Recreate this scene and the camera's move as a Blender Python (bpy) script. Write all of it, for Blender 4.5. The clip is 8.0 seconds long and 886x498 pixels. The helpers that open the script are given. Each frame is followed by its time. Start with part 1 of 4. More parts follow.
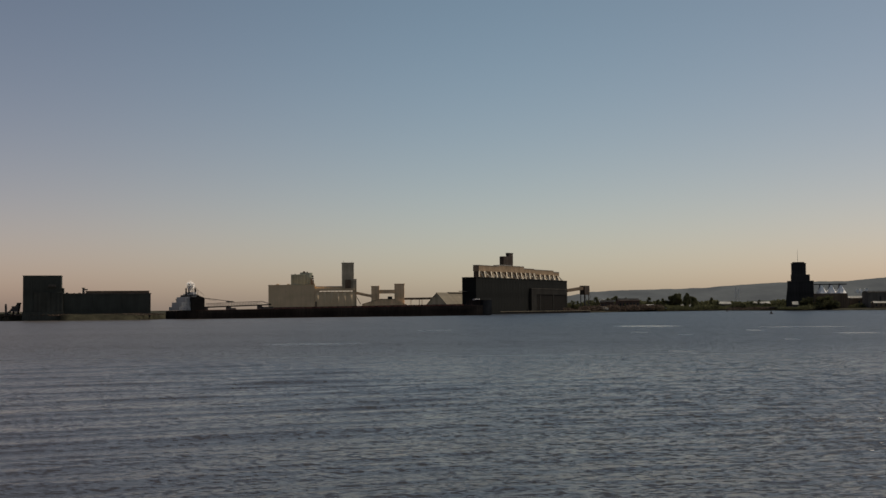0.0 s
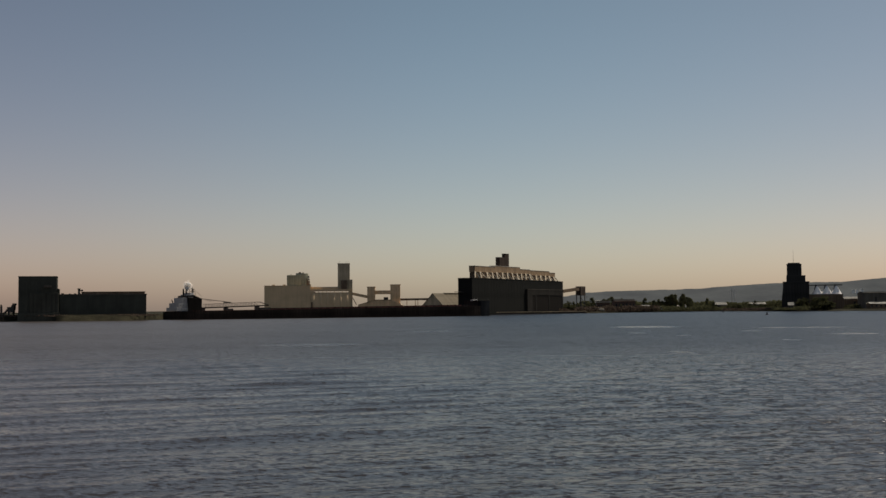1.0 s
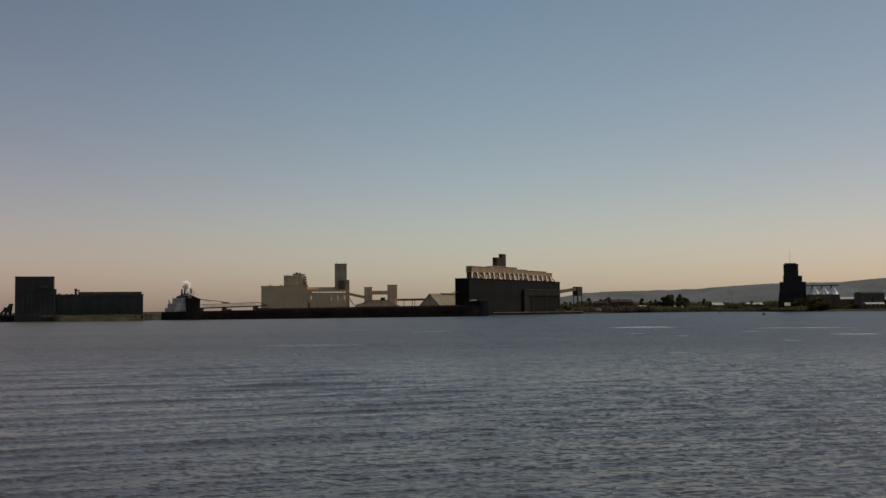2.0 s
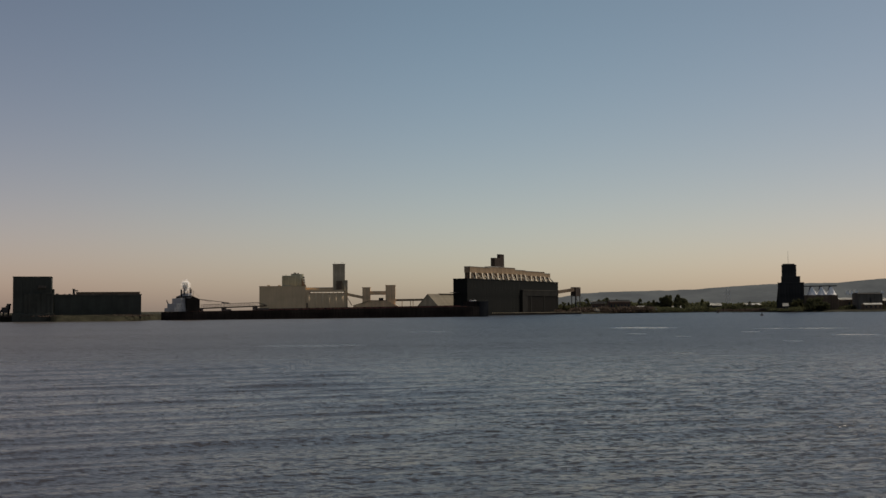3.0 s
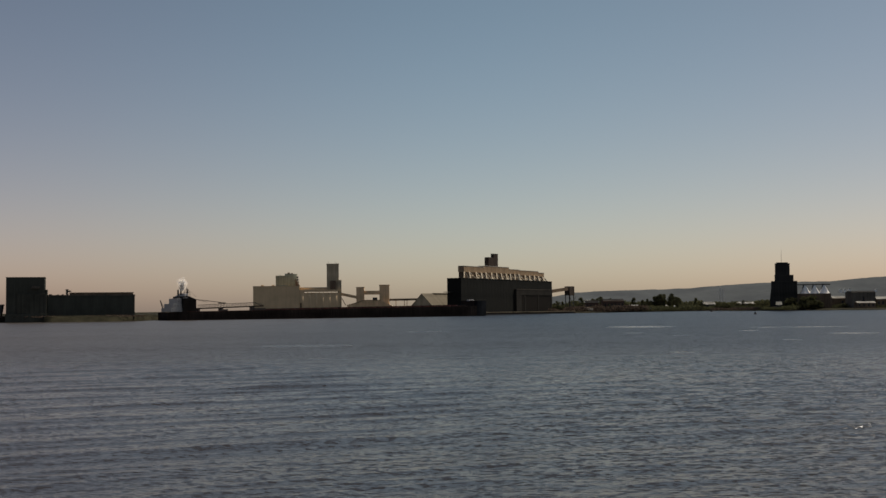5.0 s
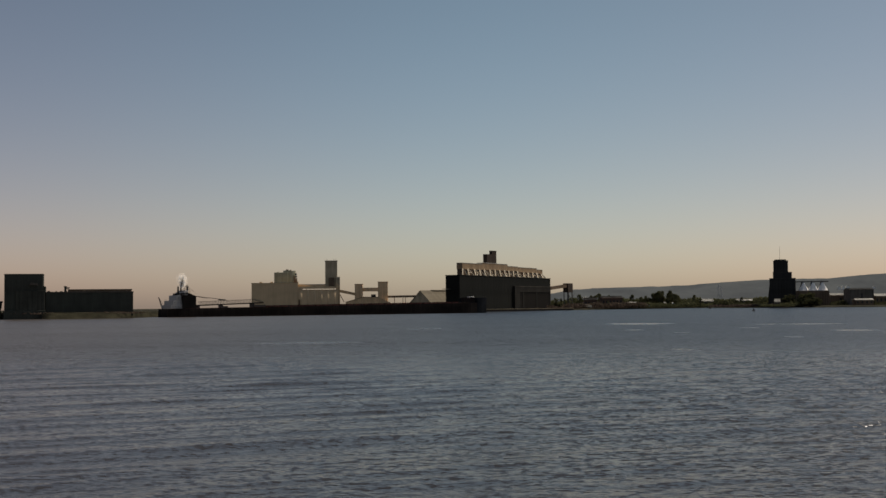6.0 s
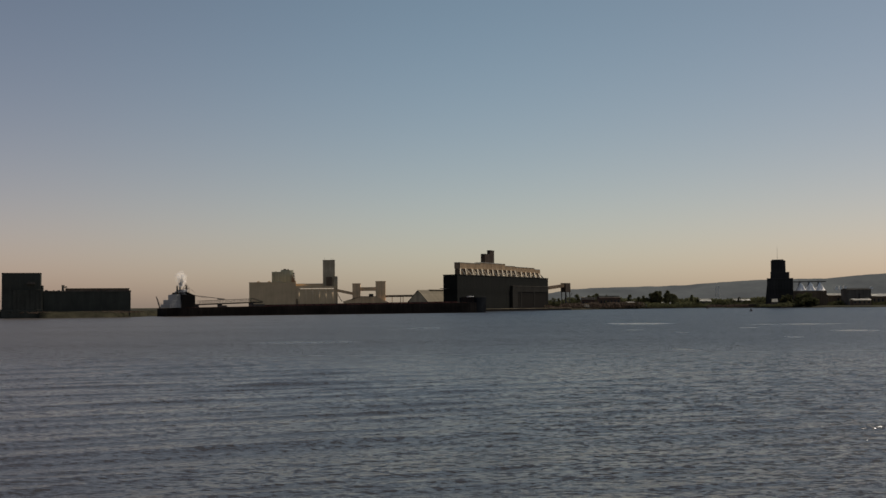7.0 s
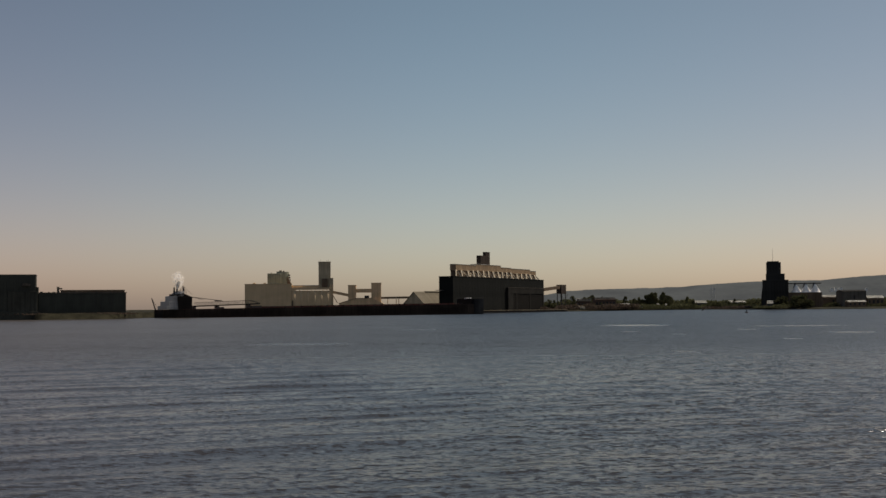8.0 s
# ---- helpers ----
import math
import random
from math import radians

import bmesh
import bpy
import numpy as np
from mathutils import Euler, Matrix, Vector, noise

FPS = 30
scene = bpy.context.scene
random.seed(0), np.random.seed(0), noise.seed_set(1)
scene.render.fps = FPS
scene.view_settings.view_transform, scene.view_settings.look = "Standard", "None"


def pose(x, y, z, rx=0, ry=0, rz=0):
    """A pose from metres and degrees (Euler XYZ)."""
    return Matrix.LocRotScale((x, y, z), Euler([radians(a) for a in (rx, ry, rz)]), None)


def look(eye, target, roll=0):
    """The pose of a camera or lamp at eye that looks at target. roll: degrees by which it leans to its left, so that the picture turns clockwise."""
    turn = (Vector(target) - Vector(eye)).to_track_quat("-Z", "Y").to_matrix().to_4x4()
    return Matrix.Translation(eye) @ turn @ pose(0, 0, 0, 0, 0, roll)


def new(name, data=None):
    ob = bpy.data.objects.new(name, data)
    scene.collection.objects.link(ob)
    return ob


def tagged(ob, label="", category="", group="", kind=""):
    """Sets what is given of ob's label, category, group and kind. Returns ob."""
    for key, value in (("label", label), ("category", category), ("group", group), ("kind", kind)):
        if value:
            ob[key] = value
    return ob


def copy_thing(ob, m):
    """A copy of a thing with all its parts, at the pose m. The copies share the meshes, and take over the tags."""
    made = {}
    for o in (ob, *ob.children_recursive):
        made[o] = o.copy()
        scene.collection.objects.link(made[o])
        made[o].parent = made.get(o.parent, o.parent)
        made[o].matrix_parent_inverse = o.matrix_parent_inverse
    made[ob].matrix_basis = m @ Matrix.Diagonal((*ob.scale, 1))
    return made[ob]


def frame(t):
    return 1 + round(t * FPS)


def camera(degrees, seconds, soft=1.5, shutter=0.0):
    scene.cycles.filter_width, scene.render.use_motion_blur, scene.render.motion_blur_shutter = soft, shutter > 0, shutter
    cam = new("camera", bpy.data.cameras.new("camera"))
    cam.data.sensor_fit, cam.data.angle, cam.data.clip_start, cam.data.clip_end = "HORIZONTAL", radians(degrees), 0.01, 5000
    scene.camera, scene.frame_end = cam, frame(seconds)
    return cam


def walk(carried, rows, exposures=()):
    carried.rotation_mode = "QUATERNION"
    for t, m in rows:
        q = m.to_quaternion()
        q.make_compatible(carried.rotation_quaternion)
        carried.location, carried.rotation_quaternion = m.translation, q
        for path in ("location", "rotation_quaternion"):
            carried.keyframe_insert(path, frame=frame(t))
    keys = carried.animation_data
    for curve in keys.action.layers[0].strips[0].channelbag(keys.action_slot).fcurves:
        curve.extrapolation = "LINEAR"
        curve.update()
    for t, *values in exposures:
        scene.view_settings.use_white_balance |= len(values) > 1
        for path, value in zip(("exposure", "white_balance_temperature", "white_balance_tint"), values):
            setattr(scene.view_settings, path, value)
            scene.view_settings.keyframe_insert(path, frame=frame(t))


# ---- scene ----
cam = camera(41, 8.0, soft=1.5)
walk(cam, [
    (0, pose(0, 0, 7.20, 92.8395, 0.5093, 0.0253)),
    (0.5, pose(0, 0, 7.20, 92.8528, 0.5190, -0.0179)),
    (1, pose(0, 0, 7.20, 92.8723, 0.5090, -0.1698)),
    (1.5, pose(0, 0, 7.20, 92.8785, 0.5178, -0.2639)),
    (3, pose(0, 0, 7.20, 92.9020, 0.4695, -0.4033)),
    (3.5, pose(0, 0, 7.20, 92.8944, 0.4604, -0.4641)),
    (4, pose(0, 0, 7.20, 92.9745, 0.4483, -0.5216)),
    (4.5, pose(0, 0, 7.20, 92.9406, 0.5934, -0.6349)),
    (6, pose(0, 0, 7.20, 92.7268, 0.6061, -0.7698)),
    (6.5, pose(0, 0, 7.20, 92.6812, 0.6003, -0.8066)),
    (7, pose(0, 0, 7.20, 92.7057, 0.5287, -0.8828)),
    (7.5, pose(0, 0, 7.20, 92.7283, 0.5975, -0.9618)),
    (8, pose(0, 0, 7.20, 92.7839, 0.5280, -1.0910)),
], exposures=[(0, 0.0), (8, 0.0)])

# ---- sky and sun ----
SUN_AZ, SUN_EL = radians(64), radians(56)
world = bpy.data.worlds.new("world")
scene.world = world
world.use_nodes = True
wt = world.node_tree
sky = wt.nodes.new("ShaderNodeTexSky")
sky.sky_type, sky.sun_disc = "NISHITA", False
sky.sun_elevation, sky.sun_rotation = SUN_EL, SUN_AZ
sky.air_density, sky.dust_density, sky.ozone_density = 1.0, 1.2, 1.5
wt.nodes["Background"].inputs["Strength"].default_value = 0.1257
# warm dusty haze that thins out with height, and a rosier sky away from the middle of the view
place = wt.nodes.new("ShaderNodeTexCoord")
split = wt.nodes.new("ShaderNodeSeparateXYZ")
wt.links.new(place.outputs["Generated"], split.inputs[0])


def sky_ramp(value, low, high, stops):
    """Colours along one direction of the sky, blended smoothly."""
    rise = wt.nodes.new("ShaderNodeMapRange")
    rise.inputs["From Min"].default_value, rise.inputs["From Max"].default_value = low, high
    ramp = wt.nodes.new("ShaderNodeValToRGB")
    ramp.color_ramp.interpolation = "B_SPLINE"
    for k, (at, colour) in enumerate(stops):
        e = ramp.color_ramp.elements[k] if k < 2 else ramp.color_ramp.elements.new(at)
        e.position, e.color = at, (*colour, 1)
    wt.links.new(value, rise.inputs["Value"])
    wt.links.new(rise.outputs[0], ramp.inputs[0])
    return ramp.outputs[0]


def sky_times(a, b):
    mx = wt.nodes.new("ShaderNodeMix")
    mx.data_type, mx.blend_type = "RGBA", "MULTIPLY"
    mx.inputs[0].default_value = 1.0
    wt.links.new(a, mx.inputs[6])
    wt.links.new(b, mx.inputs[7])
    return mx.outputs[2]


haze = sky_ramp(split.outputs[2], 0.0, 0.3, ((0.0, (0.9430, 0.813, 0.7880)),
                                                (1.0, (0.5536, 0.5357, 0.4714)),
                                                (0.33, (0.7143, 0.6321, 0.5964)),
                                                (0.66, (0.6214, 0.5929, 0.5429))))
rose = sky_ramp(split.outputs[0], -0.4, 0.4, ((0.0, (0.9714, 0.8333, 0.8476)),
                                                  (1.0, (0.9429, 0.8905, 0.8857)),
                                                  (0.2, (0.9524, 0.8619, 0.8667)),
                                                  (0.5, (0.9333, 0.9857, 0.9714)),
                                                  (0.8, (0.9381, 0.919, 0.9048))))
tinted = sky_times(sky_times(sky.outputs[0], haze), rose)
wt.links.new(tinted, wt.nodes["Background"].inputs["Color"])
sun = new("sun", bpy.data.lights.new("sun", "SUN"))
sun.data.energy, sun.data.angle, sun.data.color = 3.0, radians(0.53), (1.0, 0.93, 0.82)
sun.matrix_basis = look((math.sin(SUN_AZ) * math.cos(SUN_EL), math.cos(SUN_AZ) * math.cos(SUN_EL), math.sin(SUN_EL)), (0, 0, 0))


# ---- materials ----
def material(name, color, rough=0.8, metal=0.0, vary=0.25, big=0.08, fine=1.5, bump=0.3, streak=0.0, per_object=0.0, coat=0.0):
    """Weathered surface: stains at `big`, grain at `fine` (cycles per metre), rain streaks, relief."""
    m = bpy.data.materials.new(name)
    m.use_nodes = True
    t, n = m.node_tree, m.node_tree.nodes
    b = n["Principled BSDF"]
    b.inputs["Roughness"].default_value, b.inputs["Metallic"].default_value = rough, metal
    b.inputs["Coat Weight"].default_value = coat
    b.inputs["Specular IOR Level"].default_value = 0.05 if rough > 0.6 else 0.3
    co = n.new("ShaderNodeTexCoord")

    def tex(scale, detail, stretch=(1, 1, 1)):
        mp = n.new("ShaderNodeMapping")
        mp.inputs["Scale"].default_value = stretch
        nz = n.new("ShaderNodeTexNoise")
        nz.inputs["Scale"].default_value, nz.inputs["Detail"].default_value = scale, detail
        t.links.new(co.outputs["Object"], mp.inputs[0])
        t.links.new(mp.outputs[0], nz.inputs["Vector"])
        return nz.outputs["Fac"]

    def mul(col, fac, lo, hi):
        mr = n.new("ShaderNodeMapRange")
        mr.inputs["From Min"].default_value, mr.inputs["From Max"].default_value = 0.3, 0.7
        mr.inputs["To Min"].default_value, mr.inputs["To Max"].default_value = lo, hi
        t.links.new(fac, mr.inputs["Value"])
        mx = n.new("ShaderNodeMix")
        mx.data_type, mx.blend_type = "RGBA", "MULTIPLY"
        mx.inputs[0].default_value = 1.0
        t.links.new(col, mx.inputs[6])
        t.links.new(mr.outputs[0], mx.inputs[7])
        return mx.outputs[2]

    rgb = n.new("ShaderNodeRGB")
    rgb.outputs[0].default_value = (*color, 1)
    col = mul(rgb.outputs[0], tex(big, 4), 1 - vary, 1 + vary)
    grain = tex(fine, 5)
    col = mul(col, grain, 1 - vary * 0.5, 1 + vary * 0.5)
    if streak:
        col = mul(col, tex(0.7, 3, (1, 1, 0.04)), 1 - streak, 1 + streak * 0.6)
    if per_object:
        oi = n.new("ShaderNodeObjectInfo")
        mr = n.new("ShaderNodeMapRange")
        mr.inputs["To Min"].default_value, mr.inputs["To Max"].default_value = 1 - per_object, 1 + per_object
        t.links.new(oi.outputs["Random"], mr.inputs["Value"])
        mx = n.new("ShaderNodeMix")
        mx.data_type, mx.blend_type = "RGBA", "MULTIPLY"
        mx.inputs[0].default_value = 1.0
        t.links.new(col, mx.inputs[6])
        t.links.new(mr.outputs[0], mx.inputs[7])
        col = mx.outputs[2]
    t.links.new(col, b.inputs["Base Color"])
    bp = n.new("ShaderNodeBump")
    bp.inputs["Strength"].default_value, bp.inputs["Distance"].default_value = bump, 0.1
    t.links.new(grain, bp.inputs["Height"])
    t.links.new(bp.outputs[0], b.inputs["Normal"])
    return m


CONCRETE_DARK = material("sooty_concrete", (0.058, 0.058, 0.047), streak=0.14)
CONCRETE_WORN = material("worn_dark_concrete", (0.062, 0.060, 0.048), streak=0.3)
CONCRETE_OLD = material("old_grey_concrete", (0.10, 0.085, 0.068), streak=0.3)
CONCRETE_CREAM = material("cream_concrete", (0.66, 0.475, 0.285), streak=0.07, vary=0.12)
CONCRETE_GREY = material("grey_concrete", (0.45, 0.36, 0.24), streak=0.2)
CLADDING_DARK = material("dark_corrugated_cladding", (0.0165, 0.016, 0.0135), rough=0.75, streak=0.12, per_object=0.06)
CLADDING_TAN = material("tan_cladding", (0.72, 0.49, 0.28), rough=0.6, streak=0.2, per_object=0.08)
CLADDING_BROWN = material("brown_cladding", (0.15, 0.105, 0.070), rough=0.7, streak=0.3)
STEEL_WHITE = material("white_painted_steel", (0.78, 0.76, 0.72), rough=0.5, streak=0.12, vary=0.1)
STEEL_DARK = material("dark_steel", (0.05, 0.045, 0.04), rough=0.55, metal=0.3)
STEEL_GREY = material("galvanised_steel", (0.45, 0.45, 0.44), rough=0.4, metal=0.6)
ROOF_PALE = material("pale_metal_roof", (0.58, 0.54, 0.46), rough=0.5, streak=0.15)
ROOF_DARK = material("tar_roof", (0.06, 0.055, 0.05), rough=0.9)
HULL_PAINT = material("oxide_hull_paint", (0.024, 0.018, 0.015), rough=0.82, streak=0.4, vary=0.35)
DECK_PAINT = material("oxide_deck_paint", (0.11, 0.045, 0.035), rough=0.7)
SHIP_WHITE = material("white_ship_paint", (0.39, 0.365, 0.34), rough=0.5, streak=0.1, vary=0.08)
SHIP_BLACK = material("black_ship_paint", (0.019, 0.016, 0.014), rough=0.92)
BOW_PAINT = material("blue_black_bow_paint", (0.013, 0.014, 0.016), rough=0.85, vary=0.3, streak=0.2)
BOW_PAINT.node_tree.nodes["Principled BSDF"].inputs["Specular IOR Level"].default_value = 0.0
GLASS = material("dark_window_glass", (0.02, 0.025, 0.03), rough=0.08, bump=0.02)
TIMBER = material("wet_dock_timber", (0.032, 0.027, 0.022), rough=0.85, per_object=0.2)
def thin(m, share):
    """Leaves: part of the light passes through them."""
    t, n = m.node_tree, m.node_tree.nodes
    b, out = n["Principled BSDF"], n["Material Output"]
    glow, mix = n.new("ShaderNodeBsdfTranslucent"), n.new("ShaderNodeMixShader")
    t.links.new(b.inputs["Base Color"].links[0].from_socket, glow.inputs[0])
    mix.inputs[0].default_value = share
    t.links.new(b.outputs[0], mix.inputs[1])
    t.links.new(glow.outputs[0], mix.inputs[2])
    t.links.new(mix.outputs[0], out.inputs["Surface"])
    return m


GRASS = material("dry_grass_bank", (0.034, 0.030, 0.018), rough=0.95, big=0.09, fine=0.7, vary=0.6, bump=0.8)
LEAF = thin(material("summer_leaves", (0.118, 0.114, 0.056), rough=0.75, big=0.3, fine=2, vary=0.4, per_object=0.3), 0.4)
STEEL_CREAM = material("cream_painted_steel", (0.66, 0.54, 0.38), rough=0.6, vary=0.15)
BIN_ROOF = material("bright_bin_roof", (0.92, 0.85, 0.76), rough=0.35, vary=0.08)
SCRUB_DRY = thin(material("dry_brown_scrub", (0.118, 0.086, 0.064), rough=0.9, big=0.2, fine=1.5, vary=0.5), 0.3)
CONCRETE_GREEN = material("grey_green_concrete", (0.30, 0.29, 0.21), streak=0.25)
ANNEX = material("weathered_annex_concrete", (0.028, 0.025, 0.021), streak=0.2)
GALLERY = material("golden_tan_cladding", (0.29, 0.20, 0.122), rough=0.65, streak=0.3, per_object=0.12)
CLADDING_SLATE = material("slate_grey_cladding", (0.042, 0.039, 0.035), rough=0.8, streak=0.3, per_object=0.15)
ROOF_STORE = material("weathered_store_roof", (0.20, 0.165, 0.115), rough=0.65, streak=0.2, per_object=0.1)
HEADHOUSE = material("dark_brown_cladding", (0.062, 0.046, 0.036), rough=0.75, streak=0.3, per_object=0.15)
BAY_WALL = material("rusty_bay_cladding", (0.019, 0.016, 0.013), rough=0.8, streak=0.25, per_object=0.07)
SPOIL = material("reddish_brown_spoil", (0.062, 0.044, 0.034), rough=0.95, big=0.25, fine=1.2, vary=0.4, bump=0.8)
BARK = material("bark", (0.09, 0.07, 0.05), rough=0.9)
CLADDING_WORN = material("weathered_grey_cladding", (0.12, 0.106, 0.088), rough=0.8, streak=0.25)
BRICK_RED = material("red_brick", (0.105, 0.066, 0.050), rough=0.85)
HULL_RED = material("faded_buoy_paint", (0.12, 0.05, 0.03), rough=0.6)


# ---- mesh helpers ----
def finish(name, bm, mat, smooth=False):
    bmesh.ops.recalc_face_normals(bm, faces=bm.faces)
    me = bpy.data.meshes.new(name)
    bm.to_mesh(me)
    bm.free()
    me.materials.append(mat)
    if smooth:
        for p in me.polygons:
            p.use_smooth = True
    return me


def part(name, bm, mat, parent, label="", smooth=False, at=None):
    ob = new(name, finish(name, bm, mat, smooth))
    ob.parent = parent
    if at is not None:
        ob.matrix_basis = at
    return tagged(ob, label) if label else ob


def again(ob, at, label=""):
    """One more part on the same mesh."""
    o = new(ob.name.split(".")[0], ob.data)
    o.parent = ob.parent
    o.matrix_basis = at
    if ob.get("label"):
        tagged(o, label or ob["label"])
    return o


def thing(name, m, label, category, group="", kind=""):
    ob = new(name)
    ob.matrix_basis = m
    return tagged(ob, label, category, group, kind)


def box(x0, x1, y0, y1, z0, z1, bevel=0.0, bm=None):
    bm = bm or bmesh.new()
    made = bmesh.ops.create_cube(bm, size=1.0, matrix=Matrix.Translation(((x0 + x1) / 2, (y0 + y1) / 2, (z0 + z1) / 2)) @ Matrix.Diagonal((x1 - x0, y1 - y0, z1 - z0, 1)))
    if bevel:
        edges = {e for v in made["verts"] for e in v.link_edges}
        bmesh.ops.bevel(bm, geom=list(edges), offset=bevel, segments=1, affect="EDGES")
    return bm


def cylinder(r0, r1, z0, z1, segs=20, x=0.0, y=0.0, bm=None):
    bm = bm or bmesh.new()
    bmesh.ops.create_cone(bm, cap_ends=True, segments=segs, radius1=r0, radius2=max(r1, 0.001), depth=z1 - z0, matrix=Matrix.Translation((x, y, (z0 + z1) / 2)))
    return bm


def beam(p, q, w, bm=None, h=0.0):
    """A bar of section w by h from p to q."""
    bm = bm or bmesh.new()
    p, q = Vector(p), Vector(q)
    d = q - p
    turn = d.to_track_quat("Z", "Y").to_matrix().to_4x4()
    bmesh.ops.create_cube(bm, size=1.0, matrix=Matrix.Translation((p + q) / 2) @ turn @ Matrix.Diagonal((w, h or w, d.length, 1)))
    return bm


def prism(outline, y0, y1, bm=None):
    """An outline in x, z pulled from y0 to y1."""
    bm = bm or bmesh.new()
    a = [bm.verts.new((x, y0, z)) for x, z in outline]
    b = [bm.verts.new((x, y1, z)) for x, z in outline]
    bm.faces.new(a)
    bm.faces.new(b[::-1])
    for i in range(len(a)):
        j = (i + 1) % len(a)
        bm.faces.new((a[i], b[i], b[j], a[j]))
    return bm


def clad(name, parent, mat, label, x0, x1, y0, y1, z0, z1, step, deep=0.15, ends=False):
    """A block with a core and separate wall panels, parted by open joints, on its front and back."""
    core = part(name, box(x0 + 0.1, x1 - 0.1, y0 + deep, y1 - deep, z0, z1 - 0.05), mat, parent, label)
    n = max(1, round((x1 - x0) / step))
    w = (x1 - x0) / n
    first = part("panel", box(-w / 2 + 0.07, w / 2 - 0.07, 0, deep - 0.004, z0 + 0.02, z1, 0.03), mat, core, at=pose(x0 + w / 2, y0, 0))
    for i in range(1, n):
        again(first, pose(x0 + w * (i + 0.5), y0, 0))
    for i in range(n):
        again(first, pose(x0 + w * (i + 0.5), y1, 0, 0, 0, 180))
    if ends:
        m = max(1, round((y1 - y0) / step))
        v = (y1 - y0) / m
        side = part("panel", box(-v / 2 + 0.07, v / 2 - 0.07, 0, 0.096, z0 + 0.02, z1, 0.03), mat, core, at=pose(x0, y0 + v / 2, 0, 0, 0, -90))
        for i in range(m):
            if i:
                again(side, pose(x0, y0 + v * (i + 0.5), 0, 0, 0, -90))
            again(side, pose(x1, y0 + v * (i + 0.5), 0, 0, 0, 90))
    return core


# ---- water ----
LEFT_TINT, RIGHT_TINT = (0.076, 0.062, 0.051, 1), (0.012, 0.015, 0.019, 1)
# calm streaks: centre, half width, half depth, strength
SLICKS = ((71.6, 423.9, 11.9, 17.9, 0.75),
          (54.1, 327.9, 4.8, 7.1, 0.5),
          (60.1, 295.0, 2.8, 5.8, 0.4),
          (37.8, 188.4, 2.3, 4.7, 0.4),
          (89.4, 342.2, 2.8, 7.8, 0.6),
          (119.6, 388.2, 16.5, 11.0, 0.75),
          (73.3, 248.9, 2.3, 6.2, 0.5),
          (104.1, 298.7, 6.3, 7.4, 0.7),
          (-27.3, 243.4, 10.4, 7.9, 0.3),
          (152.7, 383.5, 7.3, 14.6, 0.7),
          (-2.7, 380.0, 9.1, 14.3, 0.25))


